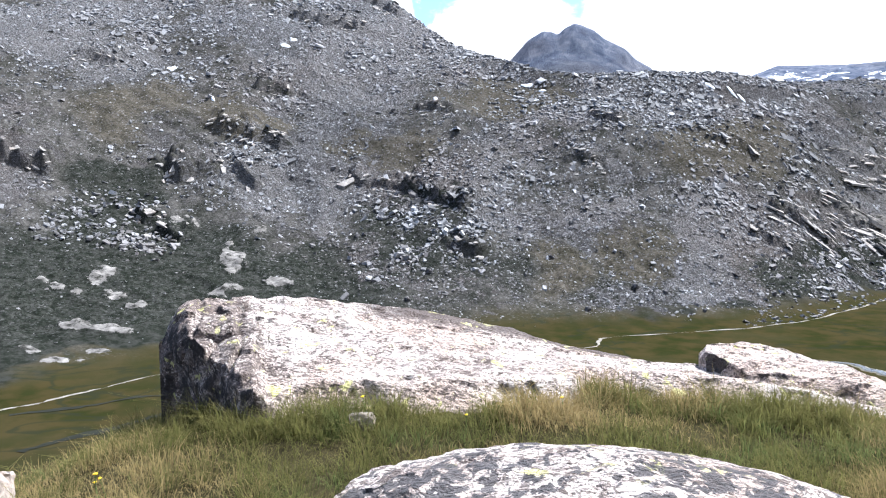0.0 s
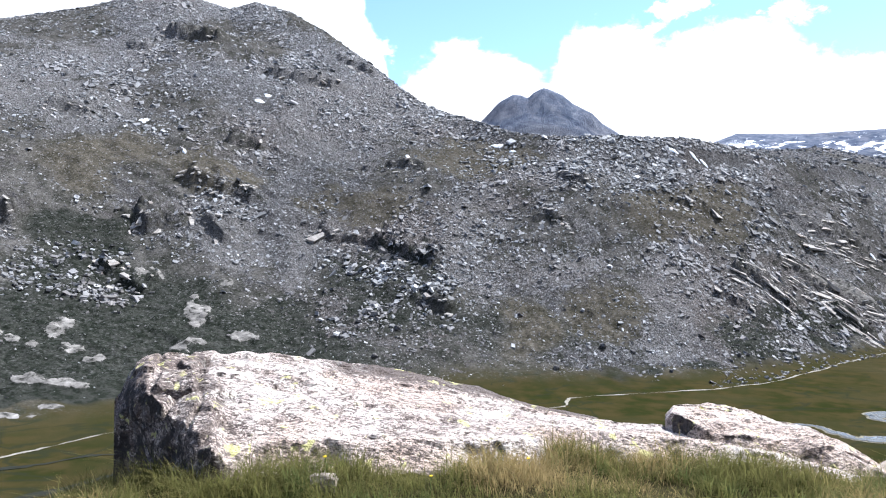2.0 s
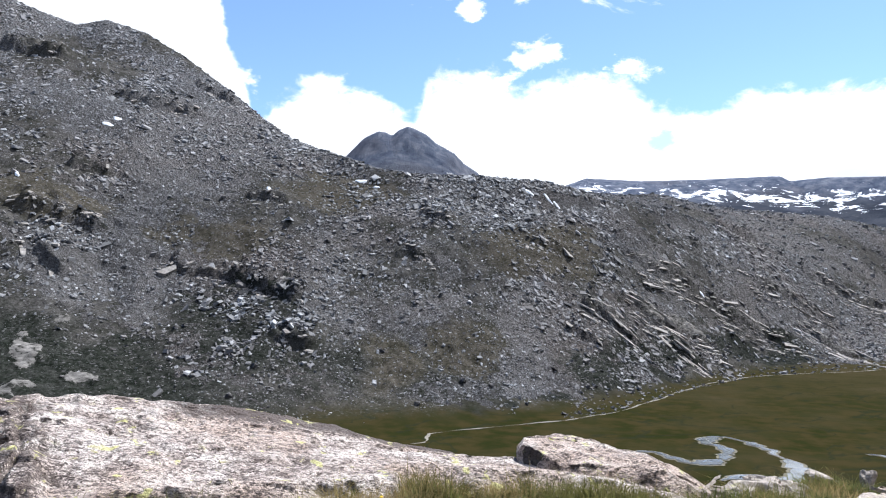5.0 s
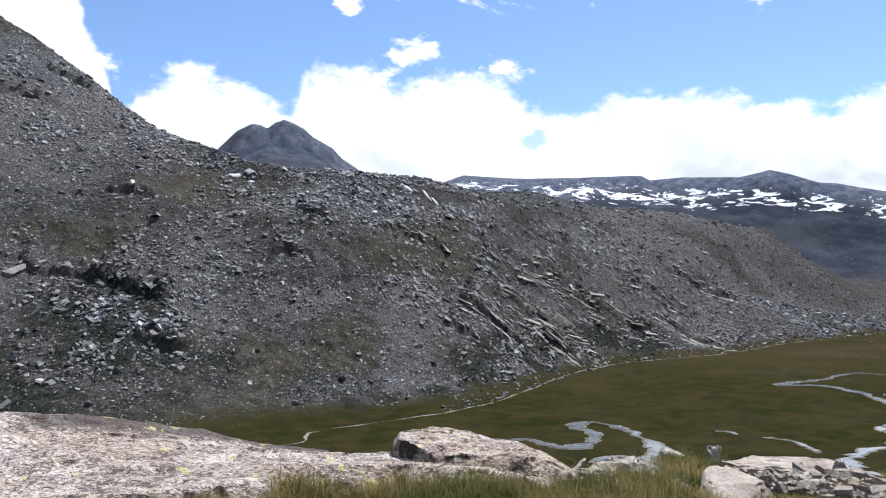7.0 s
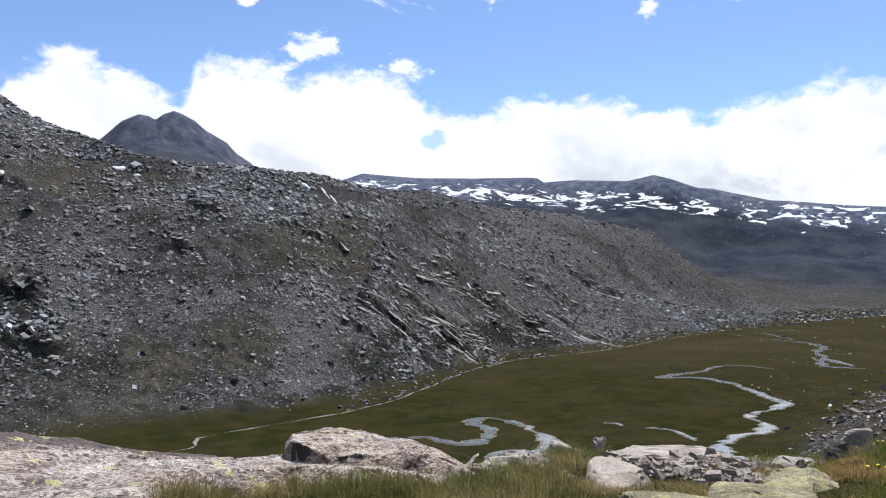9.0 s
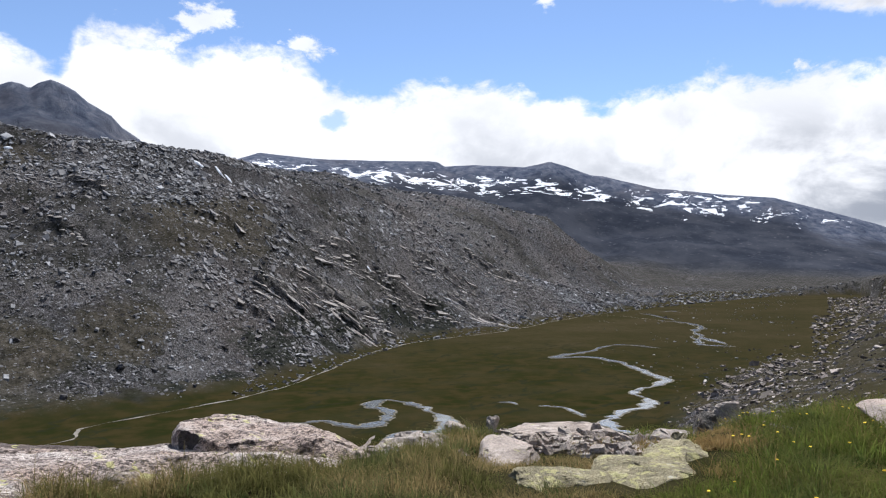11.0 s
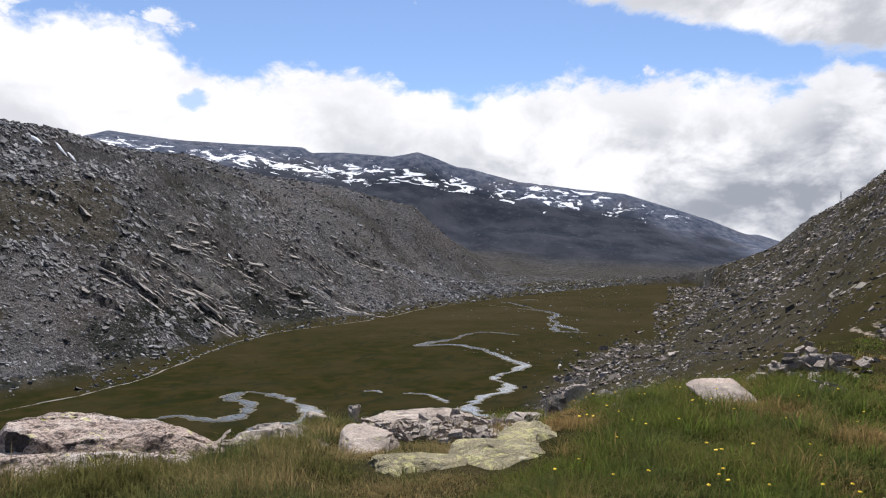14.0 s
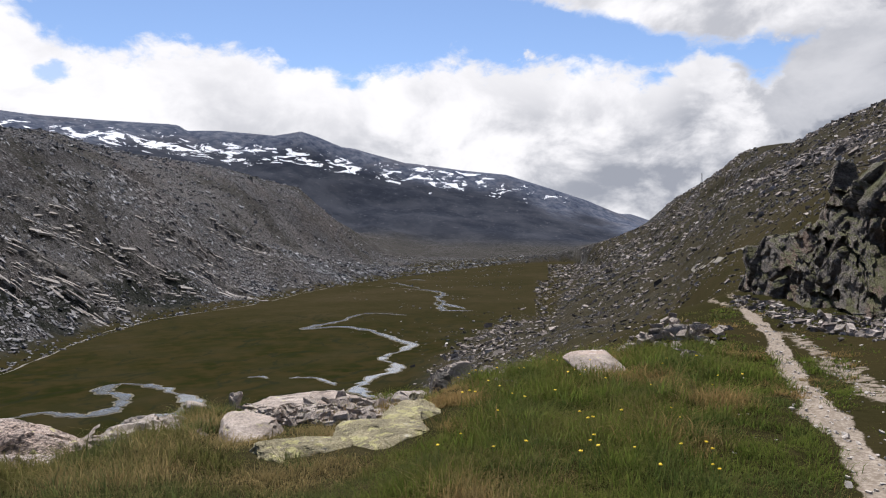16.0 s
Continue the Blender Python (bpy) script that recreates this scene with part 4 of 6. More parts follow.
def make_ground():
    az = np.concatenate([np.arange(-180, -40, 3.0), np.arange(-40, 106, 0.2), np.arange(106, 180, 3.0)])
    r = np.concatenate([[0.002, 0.15], np.geomspace(0.4, 200, 150), np.geomspace(200.8, 1000, 365), np.geomspace(1010, 4900, 120)])
    A, R = np.meshgrid(az, r)
    x, y = R * np.sin(np.radians(A)), R * np.cos(np.radians(A))
    z = land(x, y)
    scree, snow, lush, hazy_ridge, shrub, brown, fan, cliff, _ = cover(A, R, x, y)
    path = worn_path(x, y) * (R < 60)
    bare = np.zeros(A.shape)
    slope = (R > 190) & (R < 1050) & (A > -42) & (A < 56)
    bare[slope] = bedrock(x[slope], y[slope])[1]
    n_az, n_r = len(az), len(r)
    i = np.arange(n_r - 1)[:, None] * n_az
    j = np.arange(n_az)[None]
    k = (j + 1) % n_az
    faces = np.stack([i + j, i + k, i + n_az + k, i + n_az + j], -1).reshape(-1, 4)[:, ::-1]
    verts = np.stack([x, y, z], -1).reshape(-1, 3)
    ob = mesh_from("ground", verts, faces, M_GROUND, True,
                   (("scree", scree.ravel()), ("snow", snow.ravel()), ("lush", lush.ravel()), ("hazy_ridge", hazy_ridge.ravel()), ("shrub", shrub.ravel()), ("brown", brown.ravel()), ("fan", fan.ravel()), ("cliff", cliff.ravel()), ("heath", (smooth(height(A, R) - FLOOR, 0.6, 8) * smooth(R, 60, 200) * (1 - 0.7 * smooth(A, 57, 62) * (R < 1500))).ravel()), ("path", path.ravel()), ("bare", bare.ravel())))
    tagged(ob, "alpine valley of grass, scree slopes and snow-streaked ridges", "ground", kind="structure")


make_ground()

def ribbon(name, line, widths, material, lift, label, category):
    """A flat strip along a line of the plan, laid on the ground."""
    d = np.gradient(line, axis=0)
    side = np.stack([d[:, 1], -d[:, 0]], -1) / np.linalg.norm(d, axis=1)[:, None]
    cols = [line + side * (widths * s)[:, None] for s in (-0.5, -0.17, 0.17, 0.5)]
    verts = np.stack([np.column_stack([c, land(c[:, 0], c[:, 1]) + lift]) for c in cols], 1)
    n = len(line)
    i = np.arange(n - 1)[:, None] * 4 + np.arange(3)[None]
    faces = np.stack([i, i + 1, i + 5, i + 4], -1).reshape(-1, 4)
    return tagged(mesh_from(name, verts.reshape(-1, 3), faces[:, ::-1], material), label, category, kind="structure")


def uneven(line, base, vary, seed):
    s = np.concatenate([[0], np.cumsum(np.linalg.norm(np.diff(line, axis=0), axis=1))])
    return base * (1 + vary * fbm(s / (base * 3.5), s * 0 + seed, 3, seed))


HILL_PATH = [(81.30, -2.17), (83.09, -1.52), (84.56, -0.72), (85.02, -0.67), (85.85, -0.99)]
TRAIL = [(-36, 14.3), (-33.4, 14.1), (-28.1, 13.7), (-22.5, 13.0), (-10, 12.6), (3, 12.4), (11.9, 11.9), (13.8, 11.0), (21.9, 10.1), (27.5, 9.1), (31.7, 7.7), (33.5, 7.0), (38.5, 5.7), (46.3, 4.7), (50.4, 3.85), (53.9, 3.4), (59.5, 3.9), (61.5, 4.4)]
trail_line = curve_through([on_floor(a, d) for a, d in TRAIL], 12)
k = np.arange(len(trail_line))
trail_line = trail_line + 2.2 * np.stack([fbm(k / 3.5, k * 0, 3, 17), fbm(k / 3.5, k * 0 + 5, 3, 18)], -1)
ribbon("trail", trail_line, np.maximum(uneven(trail_line, 0.85, 2.4, 4), 0.12), M_TRAIL, 0.12, "pale gravel hiking trail along the slope's foot", "path")
STREAMS = [
    ([(27.5, 12.2), (30.5, 11.8), (32.5, 12.2), (33.7, 12.4), (35.2, 12.2), (36.0, 11.9), (36.3, 11.3), (35.2, 10.9), (34.7, 10.6), (35.8, 10.3), (37.9, 10.5), (39.0, 10.9), (40.2, 11.4), (41.1, 12.1), (40.5, 12.9), (37.5, 13.0), (36.0, 13.4)], 5.5),
    ([(53.5, 14.0), (55.7, 13.0), (55.0, 12.4), (54.0, 11.9), (55.0, 11.2), (56.9, 10.6), (57.5, 10.1), (56.6, 9.7), (56.6, 9.2), (58.6, 8.5), (57.6, 8.0), (55.6, 7.3), (53.6, 6.85), (51.6, 6.8), (50.0, 6.9), (51.1, 6.6), (53.0, 6.3), (54.4, 5.8), (57.0, 5.75)], 5.0),
    ([(45.4, 10.6), (46.2, 10.5), (47.0, 10.7)], 4.0), ([(48.6, 10.75), (50.3, 10.8), (51.3, 11.1), (52.3, 11.5)], 3.0),
    ([(58.1, 3.75), (60.0, 3.9), (61.3, 4.2), (60.9, 4.6), (61.6, 5.1), (63.2, 5.5)], 7.0),
    ([(55.4, 5.75), (57.0, 5.85), (58.3, 5.95)], 4.0), ([(60.6, 4.9), (61.1, 5.3), (61.4, 5.6), (62.4, 5.6), (63.7, 5.65)], 6.0), ([(56.6, 3.2), (57.9, 3.4), (59.5, 3.75)], 6.0), ([(58.3, 3.1), (59.0, 3.0), (59.7, 3.1)], 9.0),
]
for pts, wide in STREAMS:
    line = curve_through([on_floor(a, d) for a, d in pts], 10)
    k = np.arange(len(line))
    line = line + 0.5 * wide * np.stack([fbm(k / 2.2, k * 0 + wide, 2, 13), fbm(k / 2.2, k * 0 - wide, 2, 14)], -1)
    w = uneven(line, wide * 0.58, 1.7, 8)
    ends = np.minimum(np.arange(len(line)), np.arange(len(line))[::-1]) / 6
    ribbon("stream", line, np.maximum(w * np.clip(ends, 0.1, 1), 0.3), M_WATER, 0.25, "shallow mountain stream winding over the valley floor", "stream")
    ribbon("stream_bank", line, np.maximum(w * np.clip(ends, 0.1, 1), 0.3) * 1.2 + 1.2, M_BANK, 0.1, "dark muddy bank beside the stream", "bank")
# flat, very dark strips along the rivulet's undercut banks
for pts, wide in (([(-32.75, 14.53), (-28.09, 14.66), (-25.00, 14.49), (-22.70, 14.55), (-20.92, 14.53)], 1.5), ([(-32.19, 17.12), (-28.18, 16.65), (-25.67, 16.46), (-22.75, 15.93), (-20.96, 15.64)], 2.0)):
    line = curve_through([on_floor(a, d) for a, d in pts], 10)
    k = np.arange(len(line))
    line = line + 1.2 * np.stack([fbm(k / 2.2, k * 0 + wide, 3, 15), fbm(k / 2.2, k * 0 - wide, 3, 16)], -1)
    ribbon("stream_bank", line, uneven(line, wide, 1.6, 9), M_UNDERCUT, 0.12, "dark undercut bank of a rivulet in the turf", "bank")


def on_hill(bearing, angle):
    """Where the near hillside is first seen at an angle above the eye."""
    r = np.linspace(25, 700, 1500)
    x, y = r * math.sin(radians(bearing)), r * math.cos(radians(bearing))
    i = int(np.argmax(np.degrees(np.arctan2(land(x, y) - EYE, r)) >= angle))
    return x[i], y[i]


hill_line = curve_through([on_hill(b, e) for b, e in HILL_PATH], 8)
ribbon("trail", hill_line, uneven(hill_line, 0.6, 0.9, 6), M_TRAIL, 0.12, "narrow pale footpath climbing across the rocky hillside", "path")

# ---- broken rock on the slopes ----
CUBE = np.array([(x, y, z) for x in (-1, 1) for y in (-1, 1) for z in (-1, 1)], float) * 0.5
CUBE_TRIS = np.array([(0, 1, 3), (0, 3, 2), (4, 6, 7), (4, 7, 5), (0, 4, 5), (0, 5, 1), (2, 3, 7), (2, 7, 6), (1, 5, 7), (1, 7, 3)])    # open underneath, where it is buried


def rubble(name, x, y, sizes, seed, label, flat=0.42, material=None, lies=0.0):
    """One mesh of many small broken blocks lying on the ground."""
    rng = np.random.default_rng(seed)
    n = len(x)
    v = CUBE[None] * (1 + rng.uniform(-0.45, 0.25, (n, 8, 3)))
    v = v * np.stack([rng.uniform(0.7, 1.5, n), rng.uniform(0.55, 1.0, n), rng.uniform(0.6, 1.4, n) * flat], -1)[:, None] * sizes[:, None, None]
    t, a, b = rng.uniform(0, 6.283, n), rng.normal(0, 0.28, n), rng.normal(0, 0.28, n)
    v[..., 0], v[..., 2] = v[..., 0] * np.cos(a)[:, None] - v[..., 2] * np.sin(a)[:, None], v[..., 0] * np.sin(a)[:, None] + v[..., 2] * np.cos(a)[:, None]
    v[..., 1], v[..., 2] = v[..., 1] * np.cos(b)[:, None] - v[..., 2] * np.sin(b)[:, None], v[..., 1] * np.sin(b)[:, None] + v[..., 2] * np.cos(b)[:, None]
    v[..., 0], v[..., 1] = v[..., 0] * np.cos(t)[:, None] - v[..., 1] * np.sin(t)[:, None], v[..., 0] * np.sin(t)[:, None] + v[..., 1] * np.cos(t)[:, None]
    z = land(x, y)
    if lies:
        gx, gy = (land(x + 3, y) - z) / 3, (land(x, y + 3) - z) / 3
        lie = lies * np.clip(1.2 / np.maximum(np.hypot(gx, gy), 0.01), 0, 1)
        v[..., 2] += v[..., 0] * (lie * gx)[:, None] + v[..., 1] * (lie * gy)[:, None]
    v += np.stack([x, y, z + 0.12 * sizes], -1)[:, None]
    faces = (CUBE_TRIS[None] + 8 * np.arange(n)[:, None, None]).reshape(-1, 3)
    return tagged(mesh_from(name, v.reshape(-1, 3), faces, material or M_SCREE, False), label, "scree", kind="stuff")


def spread(n, seed, low, high, near, far, power=1.0):
    rng = np.random.default_rng(seed)
    a = rng.uniform(low, high, n)
    s = rng.uniform(0, 1, n) ** power
    r = near(a) + s * (far(a) - near(a))
    x, y = r * np.sin(np.radians(a)), r * np.cos(np.radians(a))
    return rng, a, r, x, y


rng, a, r, x, y = spread(105000, 5, -36, 58, lambda b: line_radius(FAR_FOOT, b) * 0.985, lambda b: line_radius(CREST, b) * 1.0)
bed = cover(a, r, x, y)[0]
stony = bed + 0.5 * fbm(x / 22, y / 22, 3, 15)
keep = (rng.uniform(0, 1, len(a)) < (0.24 + 0.76 * smooth(stony, 0.3, 0.9)) * smooth(bed, 0.03, 0.12)) & (np.hypot(x, y) < 1350) & (r / line_radius(FAR_FOOT, a) > 1.02 + 0.22 * fbm(x / 28, y / 28, 3, 22))
x, y, r = x[keep], y[keep], r[keep]
lift = bedrock(x, y)
steep = np.hypot(land(x + 1.2, y) - land(x - 1.2, y), land(x, y + 1.2) - land(x, y - 1.2)) / 2.4
keep = (steep < 1.15) & (lift[1] < 0.35)
x, y, r = x[keep][:56000], y[keep][:56000], r[keep][:56000]
sizes = np.clip(0.8 * np.exp(rng.normal(0, 0.5, len(x)) + 0.55 * fbm(x / 60, y / 60, 2, 19)), 0.45, 4.0) * np.clip(r / 420, 0.8, 1.5)
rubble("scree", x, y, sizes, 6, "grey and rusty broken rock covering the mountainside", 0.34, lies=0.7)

# big pale blocks fallen below the scarps
rng, a, r, x, y = spread(30000, 31, -33, 8, lambda b: line_radius(FAR_FOOT, b) * 1.0, lambda b: line_radius(FAR_FOOT, b) + 0.6 * (line_radius(CREST, b) - line_radius(FAR_FOOT, b)))
keep = rng.uniform(0, 1, len(a)) < 0.75 * cover(a, r, x, y)[-1] * smooth(fbm(x / 18, y / 18, 3, 171), -0.25, 0.35)
x, y = x[keep][:4200], y[keep][:4200]
rubble("scree", x, y, np.clip(1.5 * np.exp(rng.normal(0, 0.45, len(x))), 0.7, 4.5), 32, "large pale blocks fallen below the dark scarps", 0.4, lies=0.5)

rng, a, r, x, y = spread(72000, 7, 58.5, 104, lambda b: np.where(b < 72, 42.0, np.where(b < 82, 32.0, 34.0)), lambda b: np.where(b < 67, 0.97 * line_radius(NEAR_FOOT, b), np.where(b < 70, 1000.0, np.where(b < 86, 1700.0, 900.0))), 1.4)
stony = cover(a, r, x, y)[0] + 0.9 * fbm(x / 16, y / 16, 3, 16)
keep = rng.uniform(0, 1, len(a)) < (0.26 + 0.74 * smooth(stony, 0.25, 0.9)) * smooth(a + 3.5 * fbm(x / 25, y / 25, 3, 26), 58, 64) * np.where(a < 69, 1 - smooth(r / line_radius(NEAR_FOOT, a) + 0.25 * fbm(x / 25, y / 25, 3, 26), 0.5, 1.0), 1.0)
x, y, r = x[keep], y[keep], r[keep]
sizes = np.clip(0.0019 * r * np.exp(rng.normal(0, 0.6, len(x))), 0.06, 4.0)
rubble("scree", x, y, sizes, 8, "weathered brown-grey boulders strewn over the grassy hillside", 0.6, M_HILLROCK, 0.35)


def beds(seed=15):
    """Long half-buried plates along the scarps: beds of rock that dip through the slope, and big blocks below the faces."""
    rng = np.random.default_rng(seed)
    pts, count = [], 0
    for x1, y1, x2, y2, rise, show in SCARPS:
        d = np.array([x2 - x1, y2 - y1])
        length = np.hypot(*d)
        d = d / length
        ribs = show >= 0.4
        n = int(length * (1.3 if ribs else 0.6))
        s = rng.uniform(-0.12, 1.12, n)
        off = rng.choice((-13, -6, 0, 8), n) + rng.normal(0, 1.5, n) if ribs else rng.normal(0, 5, n)
        x, y = x1 + s * length * d[0] - off * d[1], y1 + s * length * d[1] + off * d[0]
        z = land(x, y)
        up = np.stack([-(land(x + 12, y) - land(x - 12, y)) / 24, -(land(x, y + 12) - land(x, y - 12)) / 24, np.ones(n)], -1)
        up /= np.linalg.norm(up, axis=1)[:, None]
        up = 0.6 * up + np.array([0, 0, 0.4]) + rng.normal(0, 0.05 if ribs else 0.13, (n, 3))
        up /= np.linalg.norm(up, axis=1)[:, None]
        t = math.atan2(d[1], d[0]) + rng.normal(0, 0.07 if ribs else 0.6, n)
        side = np.stack([np.cos(t), np.sin(t), (land(x + 12 * np.cos(t), y + 12 * np.sin(t)) - land(x - 12 * np.cos(t), y - 12 * np.sin(t))) / 24], -1)
        side /= np.linalg.norm(side, axis=1)[:, None]
        up -= side * (side * up).sum(1)[:, None]
        up /= np.linalg.norm(up, axis=1)[:, None]
        back = np.cross(up, side)
        size = np.exp(rng.normal(0, 0.35, n)) * (1.9 if ribs else 1.8)
        dims = size[:, None] * np.stack([rng.uniform(1.6, 5.5 if ribs else 2.0, n), rng.uniform(0.7, 1.3, n), rng.uniform(0.3, 0.6, n)], -1)
        c = CUBE[None] * (1 + rng.uniform(-0.6, 0.2, (n, 8, 3))) * dims[:, None]
        pts.append(np.stack([x, y, z], -1)[:, None] + c[..., :1] * side[:, None] + c[..., 1:2] * back[:, None] + (c[..., 2:] + 0.05 * dims[:, None, 2:]) * up[:, None])
        count += n
    faces = (CUBE_TRIS[None] + 8 * np.arange(count)[:, None, None]).reshape(-1, 3)
    tagged(mesh_from("rock_beds", np.concatenate(pts).reshape(-1, 3), faces, M_BEDS, False), "beds of grey rock breaking through the slope", "bedrock", kind="stuff")


beds()

rng, a, r, x, y = spread(11000, 9, 24, 72, lambda b: line_radius(FAR_FOOT, b) * 1.0, lambda b: line_radius(SHOULDER, b), 1.2)
rubble("scree", x, y, np.clip(1.3 * np.exp(rng.normal(0, 0.5, len(x))), 0.5, 5) * np.clip(r / 700, 0.7, 1.6), 10, "scattered pale rocks on the far valley side")

rng, a, r, x, y = spread(2600, 13, 49, 68, lambda b: 190 + 2.2 * (b - 49), lambda b: 0.95 * line_radius(FAR_FOOT, b), 1.5)
keep = rng.uniform(0, 1, len(a)) < smooth(fbm(x / 40, y / 40, 3, 24) + 0.05 * (a - 60), 0.0, 0.5)
x, y, r = x[keep], y[keep], r[keep]
rubble("scree", x, y, np.clip(0.5 * np.exp(rng.normal(0, 0.5, len(x))), 0.25, 1.8) * np.clip(r / 400, 0.7, 2.0), 14, "scattered stones lying on the valley's turf", 0.4)

for k, stone in enumerate((M_STONE, M_PALE)):
    rng, a, r, x, y = spread(1000, 21 + k, 45.5, 59, lambda b: b * 0 + 8.3, lambda b: b * 0 + 11.3)
    rubble("rubble", x + 0.19, y - 0.08, np.clip(0.05 * np.exp(rng.normal(0, 0.45, len(x))), 0.02, 0.14), 23 + k, "fine grey and pinkish rubble between the ledge's stones", 0.6, stone)

rng, a, r, x, y = spread(5000, 11, 84, 104, lambda b: b * 0 + 5.5, lambda b: b * 0 + 16.0, 0.9)
keep = rng.uniform(0, 1, len(a)) < 0.02 + 0.5 * worn_path(x, y)
x, y = x[keep], y[keep]
rubble("gravel", x, y, np.clip(0.024 * np.exp(rng.normal(0, 0.5, len(x))), 0.01, 0.05), 12, "small pale stones on the worn footpath", material=M_GRIT)

# ---- rocks of the knoll and crags of the slopes ----
FOOTPRINTS = []    # plan circles that stay free of grass


def part(name, mesh, parent, label=""):
    """A mesh object under a thing."""
    ob = new(name, mesh)
    ob.parent = parent
    if label:
        ob["label"] = label
    return ob


def seen(bearing, dist):
    """A place near the knoll by bearing and distance from where the phone is held when it faces that way."""
    a, f = radians(bearing), radians(min(max(bearing, 0), 56)) if bearing > 33 else 0.0
    return dist * math.sin(a) + ARM * math.sin(f), dist * math.cos(a) + ARM * math.cos(f) - ARM


def rock_mesh(name, dims, seed, material, detail=3, cuts=9, rough=0.06, grain=2.2, flat_shade=True):
    """A weathered block: a ball cut by random planes, roughened, and brought to its size."""
    rng = random.Random(seed)
    bm = bmesh.new()
    off = Vector((seed * 3.7, seed * 1.3, 0))
    if cuts > 3:
        # an angular block: the hull of random corners, its edges worn, split along its bedding
        for i in range(cuts + 6):
            d = Vector((rng.gauss(0, 1), rng.gauss(0, 1), rng.gauss(0, 1))).normalized()
            bm.verts.new([math.copysign(abs(c) ** 0.55, c) * rng.uniform(0.8, 1.0) for c in d])
        hull = bmesh.ops.convex_hull(bm, input=bm.verts)
        bmesh.ops.delete(bm, geom=[g for g in hull["geom_interior"] if isinstance(g, bmesh.types.BMVert)], context="VERTS")
        bmesh.ops.bevel(bm, geom=bm.edges[:], offset=0.07, segments=1, affect="EDGES")
        bmesh.ops.triangulate(bm, faces=bm.faces[:])
        for i in range(min(detail - 1, 3)):
            bmesh.ops.subdivide_edges(bm, edges=bm.edges[:], cuts=1, use_grid_fill=True)
        bm.normal_update()
        dip = Vector((rng.uniform(-0.35, 0.35), rng.uniform(-0.3, 0.3), 1.0)).normalized()
        steps = [rng.uniform(-1, 1) for _ in range(40)]
        moved = []
        for v in bm.verts:
            p = v.co
            h = p.dot(dip) / 0.26 + 0.8 * noise.noise(p * 1.4 + off) + 15
            k, f = int(h), h - int(h)
            shift = 1.5 * steps[k % 40] - 1.3 * max(0.0, 1 - f / 0.16) + noise.noise(p * grain + off) + 0.6 * noise.noise(p * grain * 2.7 + off) + 0.4 * noise.noise(p * grain * 6.1 + off)
            moved.append(p + v.normal * rough * shift)
        for v, p in zip(bm.verts, moved):
            v.co = p
    else:
        # a boulder worn round
        bmesh.ops.create_icosphere(bm, subdivisions=detail, radius=1.0)
        for v in bm.verts:
            p = v.co.copy()
            crack = 1 - min(1.0, abs(noise.noise(Vector((p.x * 1.2, p.y * 1.2, p.z * 5.0 + p.x)) * grain * 0.6 + off)) * 9)
            v.co = p * (1 + rough * (noise.noise(p * grain + off) + 0.6 * noise.noise(p * grain * 2.7 + off) + 0.45 * noise.noise(p * grain * 6.1 + off) + 0.3 * noise.noise(p * grain * 14 + off) - 0.25 * crack))
    lo = [min(v.co[k] for v in bm.verts) for k in range(3)]
    hi = [max(v.co[k] for v in bm.verts) for k in range(3)]
    for v in bm.verts:
        v.co = Vector(((v.co[k] - (lo[k] + hi[k]) / 2) / (hi[k] - lo[k]) * dims[k] for k in range(3)))
        v.co.z += dims[2] / 2
    for f in bm.faces:
        f.smooth = not flat_shade
    me = bpy.data.meshes.new(name)
    bm.to_mesh(me)
    bm.free()
    me.materials.append(material)
    if not flat_shade:
        me.set_sharp_from_angle(angle=radians(30))
    return me


def ledge_block(dims, seed, material):
    """A jointed block with upright faces and worn corners."""
    rng = random.Random(seed)
    bm = bmesh.new()
    bmesh.ops.create_cube(bm, size=1.0)
    for v in bm.verts:
        v.co += Vector([rng.uniform(-0.22, 0.22) for _ in range(3)])
    bmesh.ops.bevel(bm, geom=bm.edges[:], offset=0.06, segments=1, affect="EDGES")
    for v in bm.verts:
        v.co = Vector((v.co.x * dims[0], v.co.y * dims[1], (v.co.z + 0.5) * dims[2]))
    me = bpy.data.meshes.new("block")
    bm.to_mesh(me)
    bm.free()
    me.materials.append(material)
    return me


def standing(name, bearing, dist, top, wide, deep, tall, seed, label, lean, material=None):
    """An upright block on the ledge."""
    x, y = seen(bearing, dist)
    ob = new(name, rock_mesh(name, (wide, deep, tall), seed, material or M_STONE, 4, 8, 0.05, flat_shade=False))
    ob.matrix_world = pose(x, y, EYE + dist * math.tan(radians(top)) - tall, lean, 0.4 * lean, 20 - bearing)
    return tagged(ob, label, "stone")


def rock(name, bearing, dist, top, bottom, wide, deep, seed, material, label, category="rock", group="", detail=4, turn=0.0, lean=0.0, cuts=9, rough=0.06):
    """A single rock by bearing and distance, between two angles below the eye; its foot is sunk into the ground."""
    x, y = seen(bearing, dist)
    z_top = EYE - dist * math.tan(radians(-top))
    z_low = min(EYE - dist * math.tan(radians(-bottom)), float(land(x, y)))
    z_low -= 0.4 * (z_top - z_low)
    wide, deep = 1.15 * wide, 1.15 * deep
    for k in (-0.3, 0, 0.3):
        a = radians(bearing - turn)
        FOOTPRINTS.append((x + k * wide * math.cos(a), y - k * wide * math.sin(a), 0.52 * min(wide, deep)))
    dims = (wide, deep, z_top - z_low)
    me = rock_mesh(name, dims, seed, material, detail, cuts, rough, flat_shade=False)
    ob = new(name, me)
    ob.matrix_world = pose(x, y, z_low, lean, 0, -bearing + turn)
    return tagged(ob, label, category, group)


